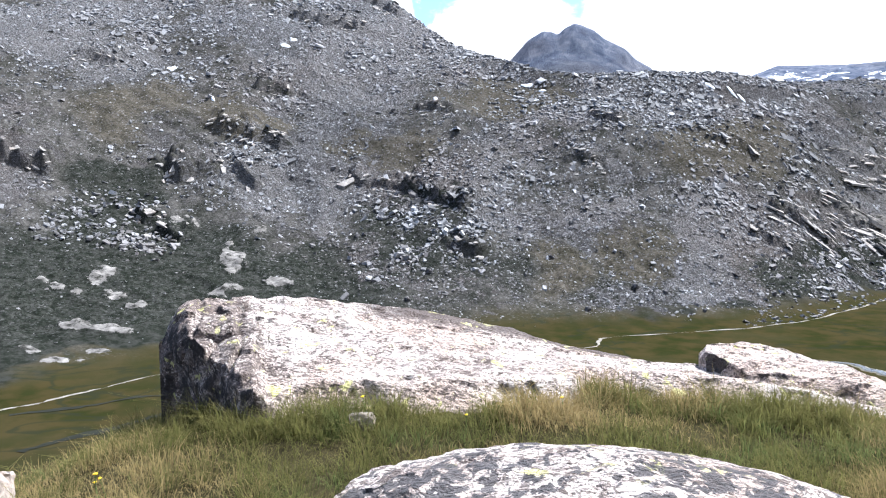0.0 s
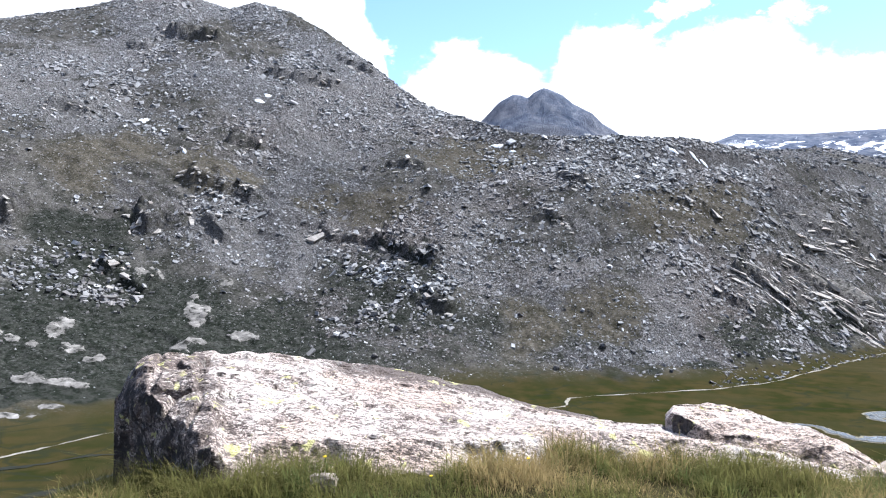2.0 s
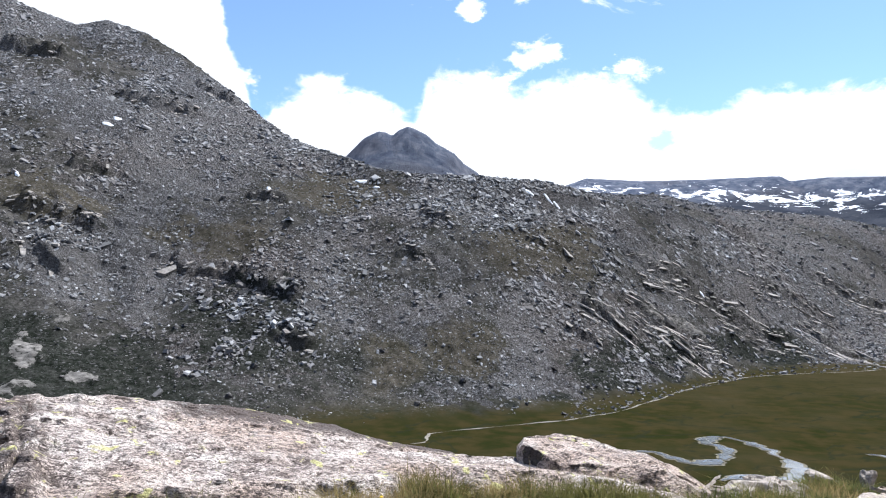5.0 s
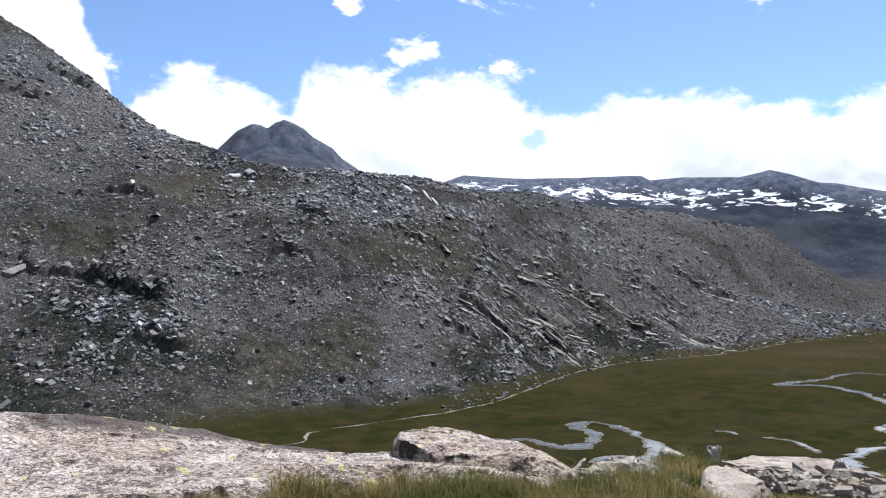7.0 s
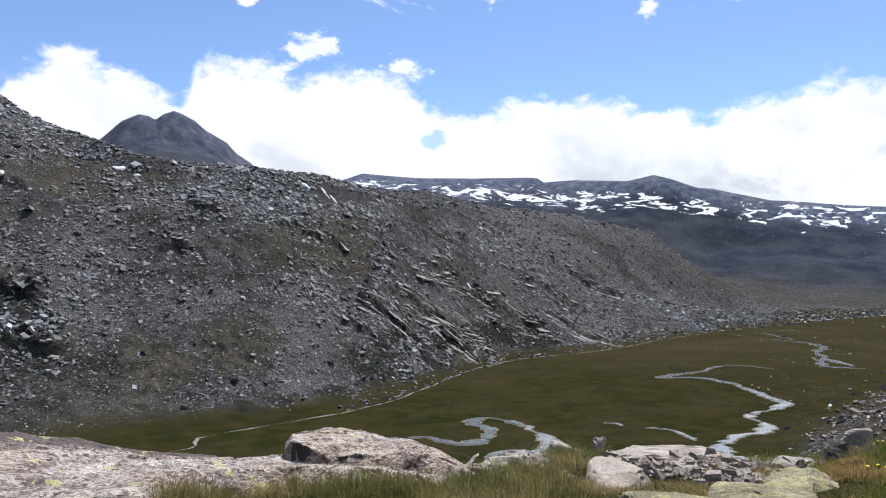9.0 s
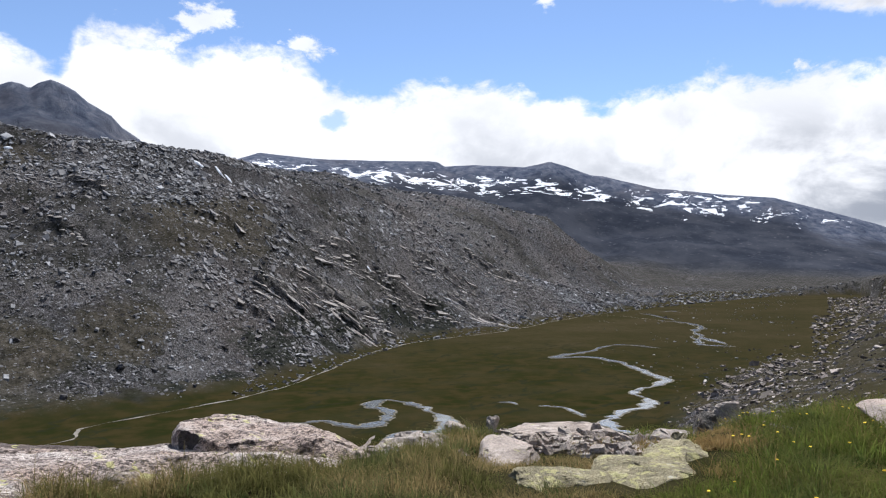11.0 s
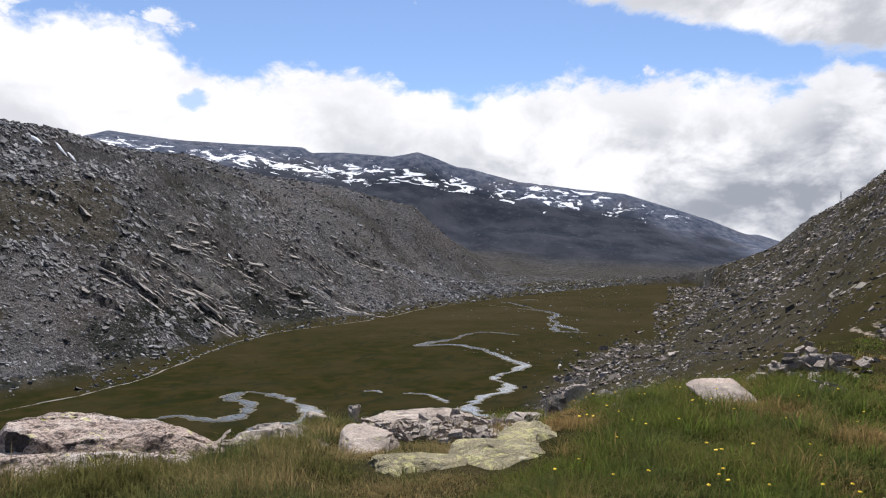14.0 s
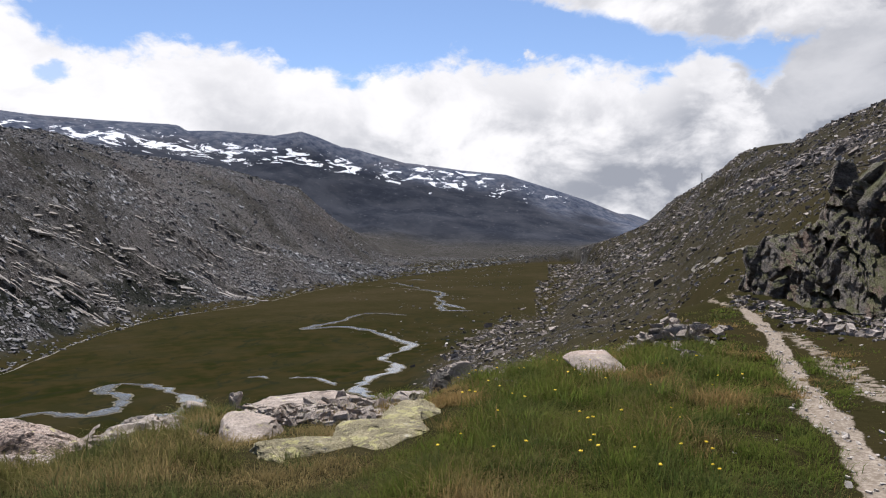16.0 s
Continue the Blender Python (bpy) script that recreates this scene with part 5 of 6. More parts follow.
def loft(name, az, rings, material, label, category, seed, bumpy=0.03, steps=120, broken=0.0, crust=(0, 1)):
    """A long rock: rings of (distance, height) from the front foot over the top to the back foot, by bearing."""
    az = np.asarray(az, float)
    fine_az = np.linspace(az[0], az[-1], int((az[-1] - az[0]) * 9) + 2)
    rings = np.array(rings, float)                       # bearing, ring point, 2
    k = rings.shape[1]
    cross = np.stack([[np.interp(fine_az, az, rings[:, i, c]) for i in range(k)] for c in (0, 1)], -1)   # k, n, 2
    cross = np.moveaxis(cross, 0, 1)
    # even steps along each ring
    u = np.linspace(0, k - 1, steps)
    i = np.minimum(u.astype(int), k - 2)
    f = (u - i)[None, :, None]
    soft = f * 0.7 + (f * f * (3 - 2 * f)) * 0.3
    prof = cross[:, i] * (1 - soft) + cross[:, i + 1] * soft
    prof[:, 1:-1] = 0.6 * prof[:, 1:-1] + 0.2 * (prof[:, 2:] + prof[:, :-2])
    prof[1:-1] = 0.6 * prof[1:-1] + 0.2 * (prof[2:] + prof[:-2])
    a = np.radians(fine_az)[:, None]
    x, y, z = prof[..., 0] * np.sin(a), prof[..., 0] * np.cos(a), prof[..., 1].copy()
    coarse = fbm(x / 0.45 + z, y / 0.45 - z, 5, seed)
    tiny = fbm(x / 0.12 + 3 * z, y / 0.12 + 2 * z, 3, seed + 5)
    crack = np.minimum(np.abs(fbm(x / 0.9 + 0.5 * z, y / 0.35, 3, seed + 9)) * 6, 1.0)
    # thin shells that have flaked away along the bedding
    shell = np.mod(2.2 * fbm(x / 1.3, y / 0.6, 3, seed + 15) + 1.4 * y - 0.5 * x, 1.0)
    push = bumpy * (coarse + 0.35 * tiny) - 0.4 * bumpy * (1 - crack) + 0.35 * bumpy * smooth(shell, 0.0, 0.08) * (1 - shell)
    if broken:
        s_end = (1 - smooth(fine_az, az[0] + broken, az[0] + broken + 3))[:, None]
        q = x * 0.6 + y
        step = blocks(x * 1.0 - 0.4 * z, z + 0.3 * q, 0.32, seed + 40) - 0.45
        push = push + 0.07 * s_end * step
    z += push
    x += 0.9 * push * np.sin(a) * -1
    y += 0.9 * push * np.cos(a) * -1
    n, m = x.shape
    q = np.arange(n - 1)[:, None] * m + np.arange(m - 1)[None]
    faces = np.stack([q, q + 1, q + m + 1, q + m], -1).reshape(-1, 4)
    verts = np.stack([x, y, z], -1).reshape(-1, 3)
    ends = []
    tri = []
    for row in (0, n - 1):
        centre = verts[row * m:(row + 1) * m].mean(0)
        ends.append(centre)
        c = len(verts) + len(ends) - 1
        for j in range(m - 1):
            p, q2 = row * m + j, row * m + j + 1
            tri.append((p, q2, c, c) if row else (q2, p, c, c))
    me = bpy.data.meshes.new(name)
    me.from_pydata(np.vstack([verts, ends]).tolist(), [], faces[:, ::-1].tolist() + [t[:3][::-1] for t in tri])
    for p in me.polygons:
        p.use_smooth = True
    me.set_sharp_from_angle(angle=radians(50))
    me.materials.append(material)
    fur = np.exp(-((u - 4.9) / 0.55) ** 2)[None] * smooth(fine_az, crust[0], crust[0] + 4)[:, None] * (1 - smooth(fine_az, crust[1] - 3, crust[1]))[:, None]
    fur = np.maximum(fur * (1 + 0.8 * coarse), s_end * 0.3 if broken else 0.0)
    me.attributes.new("crust", "FLOAT", "POINT").data.foreach_set("value", np.append(fur.ravel(), [0.0, 0.0]).astype(np.float32))
    me.validate()
    return tagged(new(name, me), label, category)


def ring(front, front_angle, lip, lip_h, crest, crest_angle, back, back_h):
    """Front foot, the lip above it, two points on the face, the crest, and the back."""
    z0 = EYE + front * math.tan(radians(front_angle)) - 0.25
    zc = EYE + crest * math.tan(radians(crest_angle))
    z1 = z0 + 0.25 + lip_h
    r1 = front + lip
    pts = [(front - 0.1, z0 - 0.3), (front, z0 + 0.1), (r1, z1)]
    for s, up in ((0.33, 0.03), (0.66, 0.035)):
        pts.append((r1 + s * (crest - r1), z1 + s * (zc - z1) + up))
    return pts + [(crest, zc), (crest + 0.25, zc - 0.06), (crest + 0.5, zc - 0.4), (back, back_h)]


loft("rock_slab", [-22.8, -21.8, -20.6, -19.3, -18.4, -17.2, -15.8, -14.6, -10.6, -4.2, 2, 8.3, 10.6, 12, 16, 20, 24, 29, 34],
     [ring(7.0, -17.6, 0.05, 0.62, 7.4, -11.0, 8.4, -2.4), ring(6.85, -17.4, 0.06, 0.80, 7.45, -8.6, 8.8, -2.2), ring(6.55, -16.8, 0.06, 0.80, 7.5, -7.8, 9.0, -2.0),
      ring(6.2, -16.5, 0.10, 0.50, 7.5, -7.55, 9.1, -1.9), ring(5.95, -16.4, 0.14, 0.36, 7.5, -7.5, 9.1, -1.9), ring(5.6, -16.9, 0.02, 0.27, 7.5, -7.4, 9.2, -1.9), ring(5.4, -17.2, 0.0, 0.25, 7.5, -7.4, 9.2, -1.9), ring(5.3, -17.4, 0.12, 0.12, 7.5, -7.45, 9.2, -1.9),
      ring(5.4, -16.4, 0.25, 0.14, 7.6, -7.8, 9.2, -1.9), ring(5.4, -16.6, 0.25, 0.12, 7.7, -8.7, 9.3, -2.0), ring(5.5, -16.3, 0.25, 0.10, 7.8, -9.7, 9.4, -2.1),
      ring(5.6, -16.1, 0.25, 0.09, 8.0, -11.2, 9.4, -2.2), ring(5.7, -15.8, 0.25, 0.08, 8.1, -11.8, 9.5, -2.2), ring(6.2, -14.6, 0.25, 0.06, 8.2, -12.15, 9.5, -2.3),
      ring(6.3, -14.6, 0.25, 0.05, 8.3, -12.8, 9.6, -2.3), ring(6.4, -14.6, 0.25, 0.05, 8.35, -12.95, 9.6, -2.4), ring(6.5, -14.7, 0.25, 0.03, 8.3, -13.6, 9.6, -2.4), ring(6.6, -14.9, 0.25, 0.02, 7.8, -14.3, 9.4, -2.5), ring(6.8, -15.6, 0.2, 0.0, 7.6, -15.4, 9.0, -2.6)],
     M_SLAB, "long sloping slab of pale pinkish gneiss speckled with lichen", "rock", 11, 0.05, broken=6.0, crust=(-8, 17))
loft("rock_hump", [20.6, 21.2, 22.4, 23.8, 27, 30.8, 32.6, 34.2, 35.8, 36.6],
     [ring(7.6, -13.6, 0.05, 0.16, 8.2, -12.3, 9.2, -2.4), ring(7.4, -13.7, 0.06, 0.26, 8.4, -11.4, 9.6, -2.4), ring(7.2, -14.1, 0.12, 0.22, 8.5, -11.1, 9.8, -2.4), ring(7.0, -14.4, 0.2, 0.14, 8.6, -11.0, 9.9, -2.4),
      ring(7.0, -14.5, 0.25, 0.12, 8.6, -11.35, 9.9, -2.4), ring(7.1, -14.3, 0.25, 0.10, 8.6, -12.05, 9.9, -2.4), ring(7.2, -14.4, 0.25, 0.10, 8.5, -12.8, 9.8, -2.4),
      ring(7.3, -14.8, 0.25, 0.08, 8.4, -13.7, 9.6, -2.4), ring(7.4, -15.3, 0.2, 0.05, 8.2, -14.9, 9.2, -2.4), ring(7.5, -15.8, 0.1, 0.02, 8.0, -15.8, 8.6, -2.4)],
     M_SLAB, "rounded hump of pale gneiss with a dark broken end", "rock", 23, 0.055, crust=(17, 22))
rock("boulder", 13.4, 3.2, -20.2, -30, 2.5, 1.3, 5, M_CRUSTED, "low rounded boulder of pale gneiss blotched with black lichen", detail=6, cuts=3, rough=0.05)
rock("stone", -7.0, 5.1, -17.05, -17.6, 0.19, 0.15, 8, M_PALE, "small pale stone lying in the grass", "stone", detail=3)
rock("rock", -34.2, 5.3, -18.2, -20, 0.25, 0.2, 9, M_PALE, "pale stone at the edge of the grass", detail=3)

# the broken ledge in front of the drop
rock("rock_ledge", 37.9, 9.0, -12.95, -16.2, 1.05, 0.8, 21, M_STONE, "layered grey rock ledge with dark cracks", detail=5, cuts=10, rough=0.10)
rock("rock", 36.0, 9.5, -13.2, -14.6, 0.85, 0.6, 29, M_PALE, "pinkish flat slab on the layered ledge", cuts=7, rough=0.06)
rock("rock", 39.4, 10.4, -12.55, -13.6, 0.75, 0.5, 22, M_STONE, "flat grey slab lying on other rocks", detail=3)
rock("rock", 38.4, 10.0, -12.75, -13.7, 0.7, 0.45, 27, M_STONE, "flat grey slab lying on other rocks", rough=0.1)
rock("rock", 42.6, 11.0, -12.05, -12.75, 0.62, 0.35, 24, M_STONE, "thin flat slab lying on grass", detail=3)
standing("standing_stone", 45.0, 10.8, -11.6, 0.23, 0.2, 0.5, 25, "dark upright stone standing on the ledge", -7)
rock("rock_ledge", 49.3, 11.2, -11.75, -14.0, 1.75, 1.3, 26, M_PALE, "broad bleached ledge topping the rubble", detail=5, cuts=14, rough=0.10, turn=12)
standing("standing_stone", 53.0, 10.9, -11.8, 0.34, 0.26, 0.55, 28, "dark upright block standing on the ledge", 9)
rock("boulder", 45.6, 8.0, -13.5, -16.9, 0.85, 0.8, 30, M_PALE, "pale angular boulder with a dark shaded face", detail=5, cuts=11, rough=0.035, turn=35)
rock("boulder", 42.9, 8.1, -14.3, -16.9, 0.42, 0.4, 31, M_STONE, "small grey boulder beside a larger one", rough=0.06)
rock("rock_slab", 53.0, 6.6, -15.3, -18.6, 1.55, 1.3, 73, M_YELLOW, "low slab crusted with yellow-green map lichen", detail=5, cuts=13, rough=0.08, turn=-14, lean=9)
rock("rock_slab", 50.4, 6.5, -16.0, -18.2, 0.9, 0.8, 75, M_YELLOW, "low lichened slab sinking into the grass", detail=4, cuts=12, rough=0.07, turn=10, lean=8)
rock("rock_slab", 56.4, 6.9, -14.7, -17.2, 0.95, 1.1, 39, M_YELLOW, "lichened slab between two larger ones", cuts=12, rough=0.05, turn=20)
rock("rock_slab", 59.0, 7.5, -13.3, -16.8, 1.2, 1.3, 74, M_YELLOW, "slab crusted with yellow-green map lichen", detail=5, cuts=13, rough=0.08, turn=-25, lean=10)
rock("boulder", 58.6, 9.5, -12.2, -13.6, 0.5, 0.4, 35, M_STONE, "smooth grey boulder behind the lichened slab", detail=3)
standing("boulder", 61.4, 9.9, -10.75, 0.62, 0.6, 0.95, 36, "square grey rock with deep dark cracks", 6, M_DARK)
standing("boulder", 63.6, 10.2, -10.7, 0.7, 0.6, 0.8, 37, "square grey rock beside a larger one", -5, M_DARK)
rock("rock_ledge", 53.4, 9.6, -13.2, -14.8, 0.7, 0.6, 58, M_STONE, "low broken grey ledge among rubble", cuts=12, rough=0.12)
rock("rock_ledge", 47.0, 10.0, -12.9, -14.6, 0.6, 0.5, 59, M_PALE, "low broken pale ledge among rubble", cuts=12, rough=0.12)
rock("rock", 62.6, 11.2, -9.75, -11.2, 0.36, 0.3, 37, M_STONE, "flat stone on top of the ledge", detail=3)
rock("rock", 65.7, 10.6, -9.95, -10.9, 0.58, 0.35, 38, M_STONE, "flat stone on top of the ledge", detail=3)
for k, (b, r, t, w) in enumerate(((66.6, 9.3, -11.2, 0.62), (67.4, 8.6, -12.2, 0.34), (68.2, 8.2, -13.0, 0.26), (65.4, 9.6, -11.0, 0.3))):
    rock("rock", b, r, t, t - 1.2, w, 0.22, 40 + k, M_PALE, "pinkish flat stone half sunk in grass", group="flat stones in the grass")
rock("rock_slab", 73.9, 9.9, -9.6, -10.6, 0.9, 1.1, 52, M_PALE, "smooth pale pink slab rising from the grass", detail=5, cuts=9, rough=0.02, turn=25, lean=10)
rock("rock", 81.0, 11.0, -8.35, -8.9, 0.40, 0.3, 47, M_STONE, "thin flat stone lying in the grass", detail=3)


def strew(group, label, count, seed, az, dist, size, materials, category="stone", pile=0.0):
    """Loose stones, each a thing of its own, on shared shapes."""
    rng = random.Random(seed)
    shapes = [ledge_block((1.0, rng.uniform(0.55, 0.9), rng.uniform(0.22, 0.6)), seed * 10 + i, materials[i % len(materials)]) for i in range(9)]
    for _ in range(count):
        b, r = rng.uniform(*az), rng.uniform(*dist)
        s = size[0] * (size[1] / size[0]) ** (rng.random() ** 1.6)
        middle = 1 - abs((b - az[0]) / (az[1] - az[0]) * 2 - 1) ** 2
        x, y = seen(b, r)
        p = (x, y, float(land(x, y)) - 0.22 * s + pile * middle * rng.random())
        ob = new("stone", rng.choice(shapes))
        ob.matrix_world = pose(*p, rng.gauss(0, 22), rng.gauss(0, 22), rng.uniform(0, 360)) @ Matrix.Diagonal((s, s, s, 1))
        tagged(ob, label, category, group)


strew("rubble on the ledge", "loose grey angular stone among rubble", 150, 61, (45.0, 58.0), (8.2, 11.4), (0.06, 0.24), (M_STONE, M_PALE, M_PALE), pile=0.14)
strew("stones by the ledge", "loose stone at the edge of the drop", 16, 62, (34, 45), (8.6, 11.5), (0.06, 0.3), (M_STONE, M_PALE))
strew("pile of stones", "angular stone in a heap beside the track", 76, 63, (75.6, 84.0), (12.8, 15.2), (0.07, 0.26), (M_STONE, M_PALE, M_STONE), pile=0.4)
strew("stones on the knoll's edge", "weathered stone on the grassy edge", 14, 64, (62, 76), (11, 17), (0.08, 0.35), (M_STONE, M_PALE))
strew("stones under the crag", "fallen stone at the crag's foot", 22, 66, (86, 99), (13.2, 18), (0.08, 0.24), (M_STONE, M_DARK, M_DARK), pile=0.25)
rock("boulder", 80.2, 14.0, -6.45, -8.2, 0.52, 0.45, 70, M_STONE, "grey block topping a heap of stones", detail=3)
rock("boulder", 78.9, 14.2, -6.9, -8.4, 0.6, 0.4, 71, M_DARK, "dark leaning slab in a heap of stones", detail=3, lean=20)
rock("boulder", 82.4, 14.3, -7.2, -8.4, 0.6, 0.5, 72, M_PALE, "pale flat block in a heap of stones", detail=3)


def crag_wall():
    """The dark crag beside the track."""
    az = np.linspace(83.6, 106, 360)
    foot = np.interp(az, [83.6, 84.7, 87, 89.3, 94, 106], [30, 27, 22.5, 19.6, 16, 13.5])
    top = np.interp(az, [83.6, 84.7, 85.2, 86.7, 88.6, 89.9, 91.1, 94.2, 97, 106], [-5.2, -4.2, -2.2, -0.3, 0.2, 1.2, 3.9, 4.4, 5.2, 7])
    s = np.linspace(0, 1, 170)
    A, S = np.meshgrid(az, s, indexing="ij")
    F, T = foot[:, None], top[:, None]
    lean = np.interp(S, [0, 0.25, 0.8, 1.0], [0, 1.6, 3.4, 5.5])
    R = F + lean
    z_top = EYE + (F + 3.4) * np.tan(np.radians(T))
    z_foot = land(F * np.sin(np.radians(A[:, :1])), F * np.cos(np.radians(A[:, :1]))) - 0.4
    Z = z_foot + (z_top - z_foot) * np.interp(S, [0, 0.25, 0.8, 0.9, 1.0], [0, 0.2, 0.97, 1.0, 0.95])
    u = np.radians(A) * 20
    warp = fbm(u / 1.1, Z / 1.1, 4, 85)
    # leaning joints, broken ledges and gullies between separate masses
    joints = blocks(1.7 * u + 0.7 * Z + 0.9 * warp, 0.55 * Z - 0.2 * u + 0.4 * warp, 0.55, 81, 0)
    chips = blocks(1.5 * u + 0.5 * Z + 0.5 * warp, 0.9 * Z - 0.4 * u, 0.2, 91, 0)
    mass = fbm(u / 1.9 + 0.25 * Z, Z / 2.4, 3, 95)
    gully = np.clip(np.abs(fbm(u / 1.3 + 0.45 * Z, Z / 3.5, 3, 97)) * 4, 0, 1)
    ledge = np.mod(Z / 1.15 + 1.3 * warp + 0.35 * u, 1.0)
    fine = fbm(u / 0.3, Z / 0.3, 3, 99)
    push = (0.2 * joints + 0.12 * chips + 1.3 * mass + 0.2 * gully - 0.75 * ledge + 0.25 * fine) * np.interp(S, [0, 0.1, 0.9, 1.0], [0.3, 1, 0.8, 0.1])
    R = R - push
    Z = Z + 0.2 * (chips - 0.5) * S + 0.35 * mass * S
    x, y = R * np.sin(np.radians(A)) + 0.21, R * np.cos(np.radians(A)) - 0.12
    n, m = A.shape
    q = np.arange(n - 1)[:, None] * m + np.arange(m - 1)[None]
    faces = np.stack([q, q + m, q + m + 1, q + 1], -1).reshape(-1, 4)
    ob = mesh_from("crag", np.stack([x, y, Z], -1).reshape(-1, 3), faces[:, ::-1], M_CRAG, False)
    tagged(ob, "dark rugged crag with rusty and mossy ledges", "cliff")
    # jointed blocks that stand out of the face, leaning along the dip
    rng = random.Random(83)
    shapes = [rock_mesh("block", (1.0, rng.uniform(0.7, 1.0), rng.uniform(0.8, 1.9)), 400 + i, M_CRAG, 3, 9, 0.06, flat_shade=False) for i in range(10)]
    for i in range(190):
        p, q = rng.randrange(12, n - 40), int(m * (0.04 + 0.84 * rng.random()))
        size = 0.28 * 3.6 ** (rng.random() ** 1.5) * (1.15 if q > 0.3 * m else 0.6)
        block = new("block", rng.choice(shapes))
        block.parent = ob
        block.matrix_world = pose(x[p, q], y[p, q], Z[p, q] - 0.75 * size, rng.gauss(-8, 10), rng.gauss(22, 9), -A[p, q] + rng.gauss(0, 25)) @ Matrix.Diagonal((size, size, size, 1))


crag_wall()
rng, a, r, x, y = spread(1800, 41, 84.5, 103, lambda b: np.interp(b, [84.5, 89, 94, 103], [21, 16, 13.5, 12]), lambda b: np.interp(b, [84.5, 87, 89.3, 94, 103], [26, 22.5, 19.6, 16.3, 14.2]), 0.75)
rubble("scree", x, y, np.clip(0.05 * np.exp(rng.normal(0, 0.6, len(x))), 0.02, 0.25), 42, "brown angular rubble fallen at the foot of the crag", 0.6, M_HILLROCK, 0.6)


def on_slope(bearing, angle):
    """The point of the slope across the valley seen from the knoll at that angle above the eye."""
    r = np.linspace(float(line_radius(FAR_FOOT, bearing)) * 0.95, float(line_radius(CREST, bearing)) * 1.05, 500)
    x, y = r * math.sin(radians(bearing)), r * math.cos(radians(bearing))
    z = land(x, y)
    up = np.degrees(np.arctan2(z - EYE, r))
    i = int(np.argmax(up >= angle))
    return Vector((x[i], y[i], z[i])), r[i]


for b, el, size in ((15.75, -7.0, 4.6), (8.96, -4.6, 4.4), (25.9, -7.2, 3.0), (18.0, -7.4, 3.4), (12.0, -8.9, 3.6), (-3.0, -8.2, 4.0), (-1.2, -5.8, 3.6), (-6.0, -5.0, 4.2), (45.2, -4.3, 5.0), (21.0, -8.7, 2.6)):
    p, r = on_slope(b, el)
    ob = new("boulder", rock_mesh("boulder", (size, size * 0.8, size * 0.75), int(b * 11 + 800), M_BLOCK, 3, 10, 0.06))
    ob.matrix_world = pose(p.x, p.y, p.z - 0.25 * size, 0, 0, b * 37 % 360)
    tagged(ob, "large single grey boulder resting on the scree", "boulder", "boulders on the scree")


def snow_patch(bearing, angle, wide, tall, seed):
    """A lens of old snow lying in a hollow of the slope."""
    base, r = on_slope(bearing, angle)
    w, t = 0.75 * wide * r * 0.01745, 0.6 * tall * r * 0.01745 / 0.55
    k = 26
    side, up = Vector((math.cos(radians(bearing)), -math.sin(radians(bearing)), 0)), Vector((math.sin(radians(bearing)), math.cos(radians(bearing)), 0))
    rings_ = np.linspace(0, 1, 7)
    ang = np.linspace(0, 2 * math.pi, k, endpoint=False)
    ragged = 1 + 0.55 * fbm(np.cos(ang) * 1.3 + seed, np.sin(ang) * 1.3, 3, seed)
    px = np.outer(rings_, np.cos(ang) * ragged) * w / 2
    py = np.outer(rings_, np.sin(ang) * ragged) * t / 2 - 0.35 * px * 0.5
    x = base.x + px * side.x + py * up.x
    y = base.y + px * side.y + py * up.y
    z = land(x, y) + 0.9 * (1 - rings_[:, None] ** 4) + 0.35
    q = np.arange(len(rings_) - 1)[:, None] * k
    j = np.arange(k)[None]
    faces = np.stack([q + j, q + (j + 1) % k, q + k + (j + 1) % k, q + k + j], -1).reshape(-1, 4)
    tagged(mesh_from("snow_patch", np.stack([x, y, z], -1).reshape(-1, 3), faces[:, ::-1], M_SNOW), "small patch of old snow lying on scree", "snow", "snow patches")


for k, (b, el, w, t) in enumerate(((-21.1, 10.3, 0.9, 0.5), (-12.6, 12.4, 1.1, 0.35), (-11.9, 12.9, 0.8, 0.3), (-0.5, 8.5, 0.5, 0.3), (-18.2, 8.2, 0.4, 0.4), (7.0, 9.3, 1.2, 0.3), (8.3, 8.9, 0.9, 0.25), (21.0, 8.7, 1.2, 0.22), (22.6, 8.1, 1.0, 0.22), (23.4, 7.5, 0.7, 0.2), (34.6, 0.4, 0.5, 0.22), (0.5, 13.0, 0.7, 0.3))):
    snow_patch(b, el, w, t, 100 + k)

# ---- grass, flowers ----
SLAB_AZ = [-22.8, -21.8, -20.4, -18.4, -16.4, -14.6, -10.6, -4.2, 2, 10.6, 12, 20, 22, 24, 30.8, 36.6]
SLAB_FRONT = [7.0, 6.85, 6.5, 6.0, 5.6, 5.3, 5.4, 5.4, 5.5, 5.7, 6.2, 6.35, 6.4, 6.45, 6.6, 6.9]


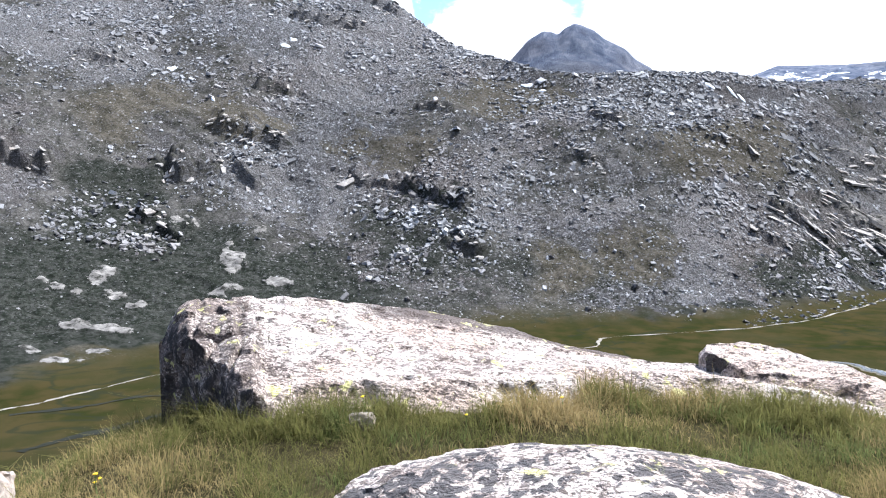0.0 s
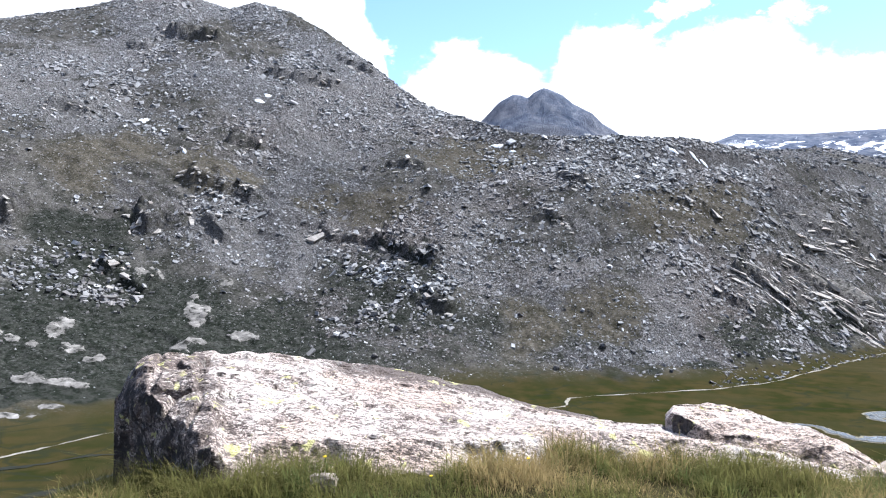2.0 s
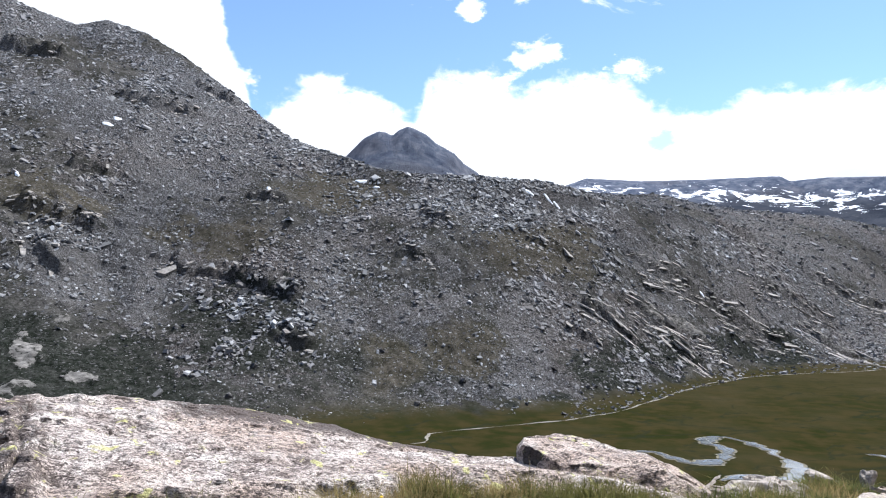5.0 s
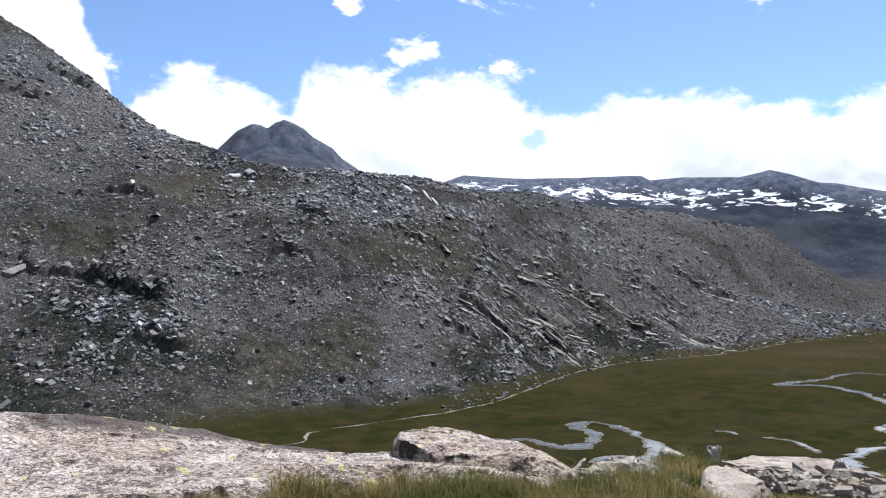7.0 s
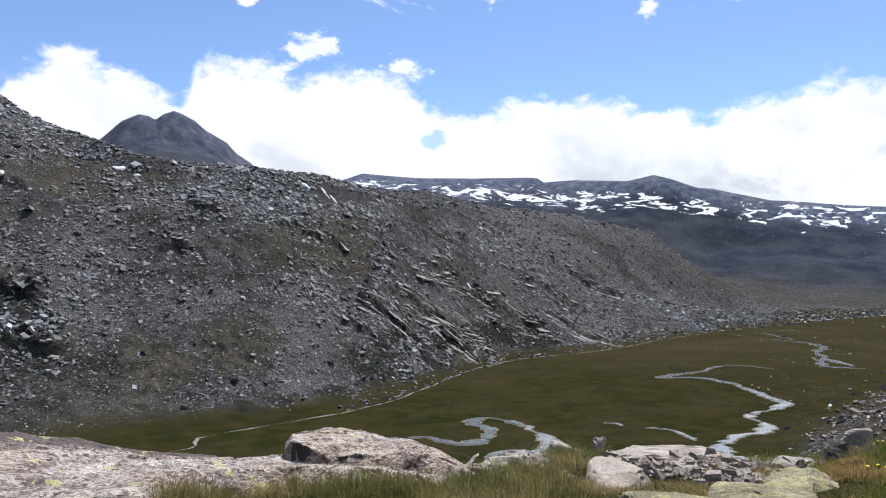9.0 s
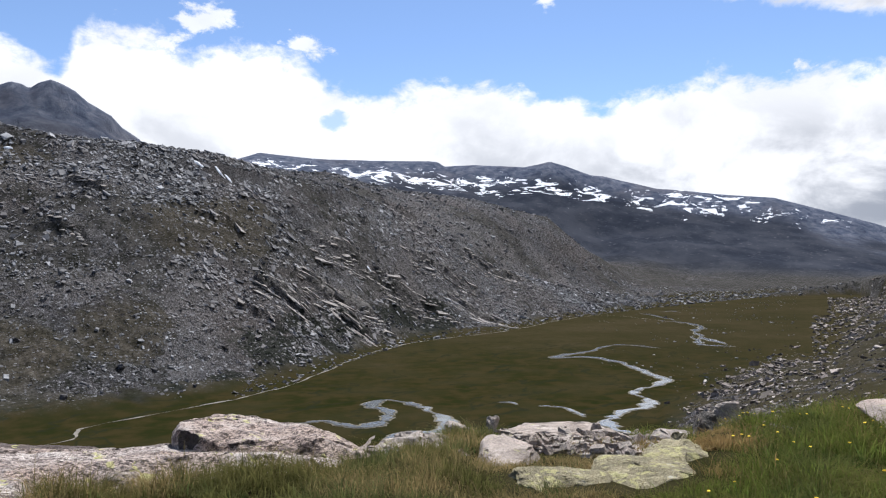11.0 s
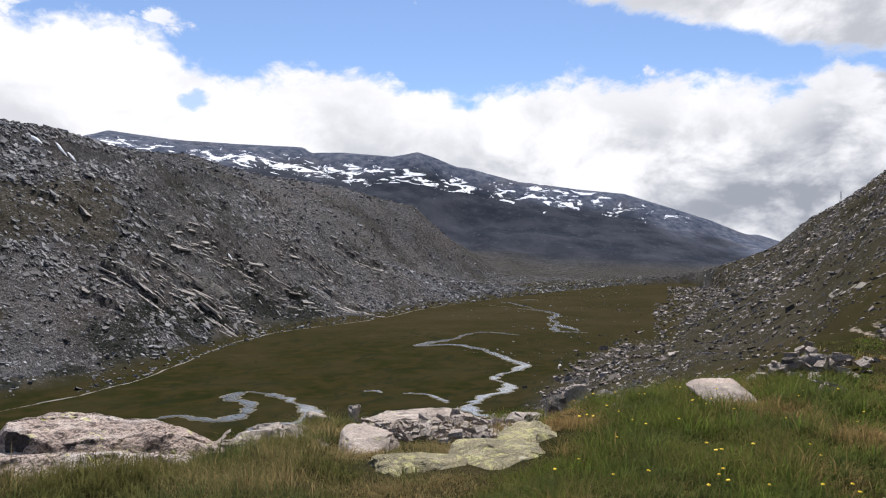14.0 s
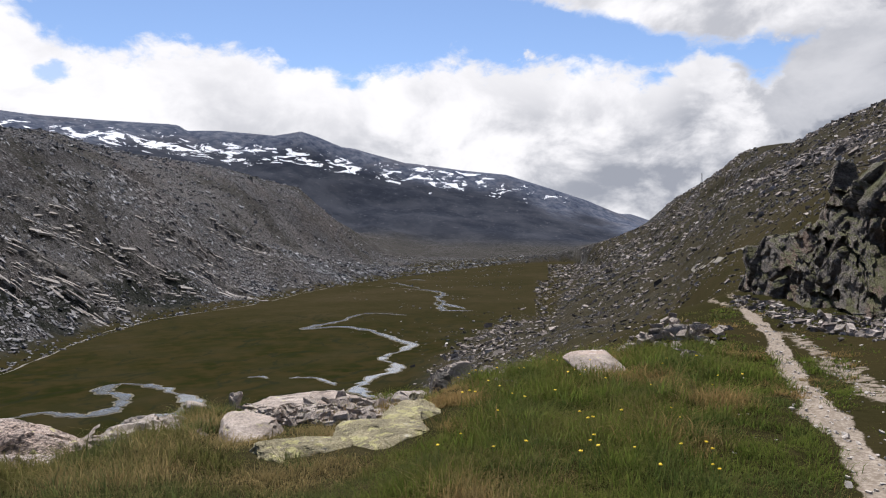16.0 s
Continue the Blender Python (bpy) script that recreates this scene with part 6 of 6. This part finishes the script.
def meadow(name, count, seed, az, dist, tall, material, label, lean=0.85, bias=1.0, hem=0.0):
    """Tufts of grass blades on the knoll, one mesh."""
    rng = np.random.default_rng(seed)
    tufts = count // 18
    a = rng.uniform(*az, tufts)
    r = dist[0] + (dist[1] - dist[0]) * rng.uniform(0, 1, tufts) ** bias
    if hem:
        r = np.interp(a, SLAB_AZ, SLAB_FRONT) + 0.05 - hem * rng.uniform(0, 1, tufts) ** 1.5
    x, y = r * np.sin(np.radians(a)), r * np.cos(np.radians(a))
    ok = worn_path(x, y) < 0.25 + 0.5 * rng.uniform(0, 1, tufts)
    front = np.interp(a, SLAB_AZ, SLAB_FRONT)
    ok &= ~((a > -22.8) & (a < 36.6) & (r > front + 0.12))
    for fx, fy, fr in FOOTPRINTS:
        ok &= np.hypot(x - fx, y - fy) > fr * 0.6
    x, y, r = x[ok], y[ok], r[ok]
    n = len(x)
    per = 18
    clump = fbm(x / 0.24, y / 0.24, 2, 303)
    vigour = 0.8 + 0.9 * fbm(x / 0.6, y / 0.6, 3, seed) + 1.0 * clump + rng.normal(0, 0.22, n)
    tuft_tone = np.clip(0.5 + 1.5 * fbm(x / 0.9, y / 0.9, 3, 307) + 0.5 * clump + rng.normal(0, 0.18, n), 0, 1)
    X = (x[:, None] + rng.normal(0, 0.042, (n, per))).ravel()
    Y = (y[:, None] + rng.normal(0, 0.06, (n, per))).ravel()
    out_a = np.arctan2(Y - np.repeat(y, per), X - np.repeat(x, per)) + rng.normal(0, 0.7, n * per)
    H = np.clip(np.repeat(vigour, per) * rng.uniform(0.55, 1.15, n * per), 0.22, 1.6) * rng.uniform(tall[0], tall[1], n * per)
    H = H * (1 - 0.62 * smooth(np.repeat(np.degrees(np.arctan2(x, y)), per), 81, 89))
    az_, r_ = np.repeat(np.degrees(np.arctan2(x, y)), per), np.repeat(r, per)
    H = H * (1 - 0.42 * smooth(az_, 45, 48) * (1 - smooth(az_, 63, 68)) * smooth(r_, 4.7, 5.6))
    bend = H * np.abs(rng.normal(lean, 0.35, n * per))
    wx, wy = np.cos(out_a), np.sin(out_a)
    W = np.maximum(0.0019, np.repeat(r, per) * 0.00044) * rng.uniform(0.7, 1.4, n * per)
    Z = land(X, Y) - 0.02
    sx, sy = -wy * W, wx * W
    v = np.empty((n * per, 5, 3))
    for i, (u, side, back) in enumerate(((0, -1, 0), (0, 1, 0), (0.55, -0.75, 0.3), (0.55, 0.75, 0.3), (1.0, 0, 1.0))):
        v[:, i, 0] = X + wx * bend * back + sx * side
        v[:, i, 1] = Y + wy * bend * back + sy * side
        v[:, i, 2] = Z + H * u * np.where(u == 1.0, 1 - 0.25 * np.minimum(bend / H, 1.2), 1.0)
    o = 5 * np.arange(n * per)[:, None, None]
    faces = (np.array([(0, 1, 3), (0, 3, 2), (2, 3, 4)])[None] + o).reshape(-1, 3)
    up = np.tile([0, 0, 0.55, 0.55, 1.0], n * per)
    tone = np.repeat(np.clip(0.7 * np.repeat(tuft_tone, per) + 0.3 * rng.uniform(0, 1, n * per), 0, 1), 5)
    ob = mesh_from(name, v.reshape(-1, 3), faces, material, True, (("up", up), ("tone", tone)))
    return tagged(ob, label, "grass", kind="stuff")


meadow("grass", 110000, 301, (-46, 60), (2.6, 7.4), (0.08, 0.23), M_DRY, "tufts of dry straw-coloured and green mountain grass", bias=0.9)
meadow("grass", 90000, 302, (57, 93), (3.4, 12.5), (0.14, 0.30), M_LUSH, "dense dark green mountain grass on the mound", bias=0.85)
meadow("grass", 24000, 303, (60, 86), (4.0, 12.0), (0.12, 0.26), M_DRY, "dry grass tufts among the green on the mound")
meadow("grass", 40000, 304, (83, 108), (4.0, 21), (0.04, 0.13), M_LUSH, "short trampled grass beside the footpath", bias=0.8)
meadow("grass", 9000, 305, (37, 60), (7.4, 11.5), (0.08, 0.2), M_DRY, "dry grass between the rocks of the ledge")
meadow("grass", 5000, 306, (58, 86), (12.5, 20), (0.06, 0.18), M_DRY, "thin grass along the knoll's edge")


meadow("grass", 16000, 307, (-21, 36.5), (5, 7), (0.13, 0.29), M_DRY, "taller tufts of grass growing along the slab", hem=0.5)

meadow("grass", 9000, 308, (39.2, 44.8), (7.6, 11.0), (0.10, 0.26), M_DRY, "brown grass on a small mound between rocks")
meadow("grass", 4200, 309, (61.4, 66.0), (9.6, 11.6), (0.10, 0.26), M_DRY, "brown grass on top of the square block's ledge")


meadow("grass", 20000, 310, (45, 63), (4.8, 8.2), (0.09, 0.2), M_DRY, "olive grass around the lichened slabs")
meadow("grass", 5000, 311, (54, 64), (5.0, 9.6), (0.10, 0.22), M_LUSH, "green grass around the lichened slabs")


def flower():
    top = new("dandelion")
    bm = bmesh.new()
    bmesh.ops.create_cone(bm, segments=6, radius1=0.003, radius2=0.002, depth=0.2, cap_ends=True)
    bmesh.ops.translate(bm, verts=bm.verts, vec=(0, 0, 0.1))
    me = bpy.data.meshes.new("stem")
    bm.to_mesh(me)
    bm.free()
    me.materials.append(M_STEM)
    part("stem", me, top)
    bm = bmesh.new()
    bmesh.ops.create_icosphere(bm, subdivisions=2, radius=0.0145)
    for v in bm.verts:
        v.co.z = v.co.z * 0.45 + 0.004 * noise.noise(v.co * 300)
        v.co.z += 0.205
    me = bpy.data.meshes.new("flower_head")
    bm.to_mesh(me)
    bm.free()
    me.materials.append(M_PETAL)
    part("flower_head", me, top, "bright yellow flower head")
    return tagged(top, "small yellow dandelion standing in grass", "flower", "flowers in the meadow")


rng = random.Random(77)
first = flower()
spots = [(-27.6, 4.55), (-27.3, 4.6), (-26.9, 4.7), (10.2, 5.3), (1.8, 4.9), (-6.5, 5.25)] + [(rng.uniform(63, 86), rng.uniform(5.0, 10.5)) for _ in range(56)]
first.matrix_world = Matrix.Translation(place(-27.6, 4.55, 0.02))
for b, r in spots[1:]:
    s = rng.uniform(0.7, 1.15)
    copy_thing(first, Matrix.Translation(place(b, r)) @ pose(0, 0, 0, rng.uniform(-12, 12), rng.uniform(-12, 12), rng.uniform(0, 360)) @ Matrix.Diagonal((s, s, s, 1)))


# ---- power line on the skyline ----
def beam(bm, a, b, t):
    a, b = Vector(a), Vector(b)
    d = b - a
    m = Matrix.Translation((a + b) / 2) @ d.to_track_quat("Z", "Y").to_matrix().to_4x4() @ Matrix.Diagonal((t, t, d.length, 1))
    bmesh.ops.create_cube(bm, size=1.0, matrix=m)


def pylon(p, tall):
    top = new("pylon")
    top.location = p

    def piece(name, lines, t, label=""):
        bm = bmesh.new()
        for a, b in lines:
            beam(bm, a, b, t)
        me = bpy.data.meshes.new(name)
        bm.to_mesh(me)
        bm.free()
        me.materials.append(M_STEEL)
        part(name, me, top, label)

    w, n = tall * 0.11, tall * 0.025
    for sx in (-1, 1):
        for sy in (-1, 1):
            piece("leg", [((sx * w, sy * w, -2), (sx * n, sy * n, tall * 0.7)), ((sx * n, sy * n, tall * 0.7), (sx * n * 0.6, sy * n * 0.6, tall))], 0.4)
    for h, half in ((0.72, 0.24), (0.86, 0.20), (0.98, 0.14)):
        piece("cross_arm", [((-half * tall, 0, h * tall), (half * tall, 0, h * tall)), ((-half * tall, 0, h * tall), (0, 0, (h + 0.06) * tall)), ((half * tall, 0, h * tall), (0, 0, (h + 0.06) * tall))], 0.4)
    lines = []
    levels = [0, 0.18, 0.34, 0.48, 0.6, 0.7]
    for lo, hi in zip(levels[:-1], levels[1:]):
        a, b = w + (n - w) * lo / 0.7, w + (n - w) * hi / 0.7
        for s in (-1, 1):
            lines += [((-a, s * a, lo * tall), (b, s * b, hi * tall)), ((a, s * a, lo * tall), (-b, s * b, hi * tall))]
    piece("bracing", lines, 0.22)
    return tagged(top, "grey steel lattice pylon on the skyline", "pylon", "pylons of the power line")


pylon(place(82.0, 1585, -1), 29)
pylon(place(83.75, 1700, 6), 24)
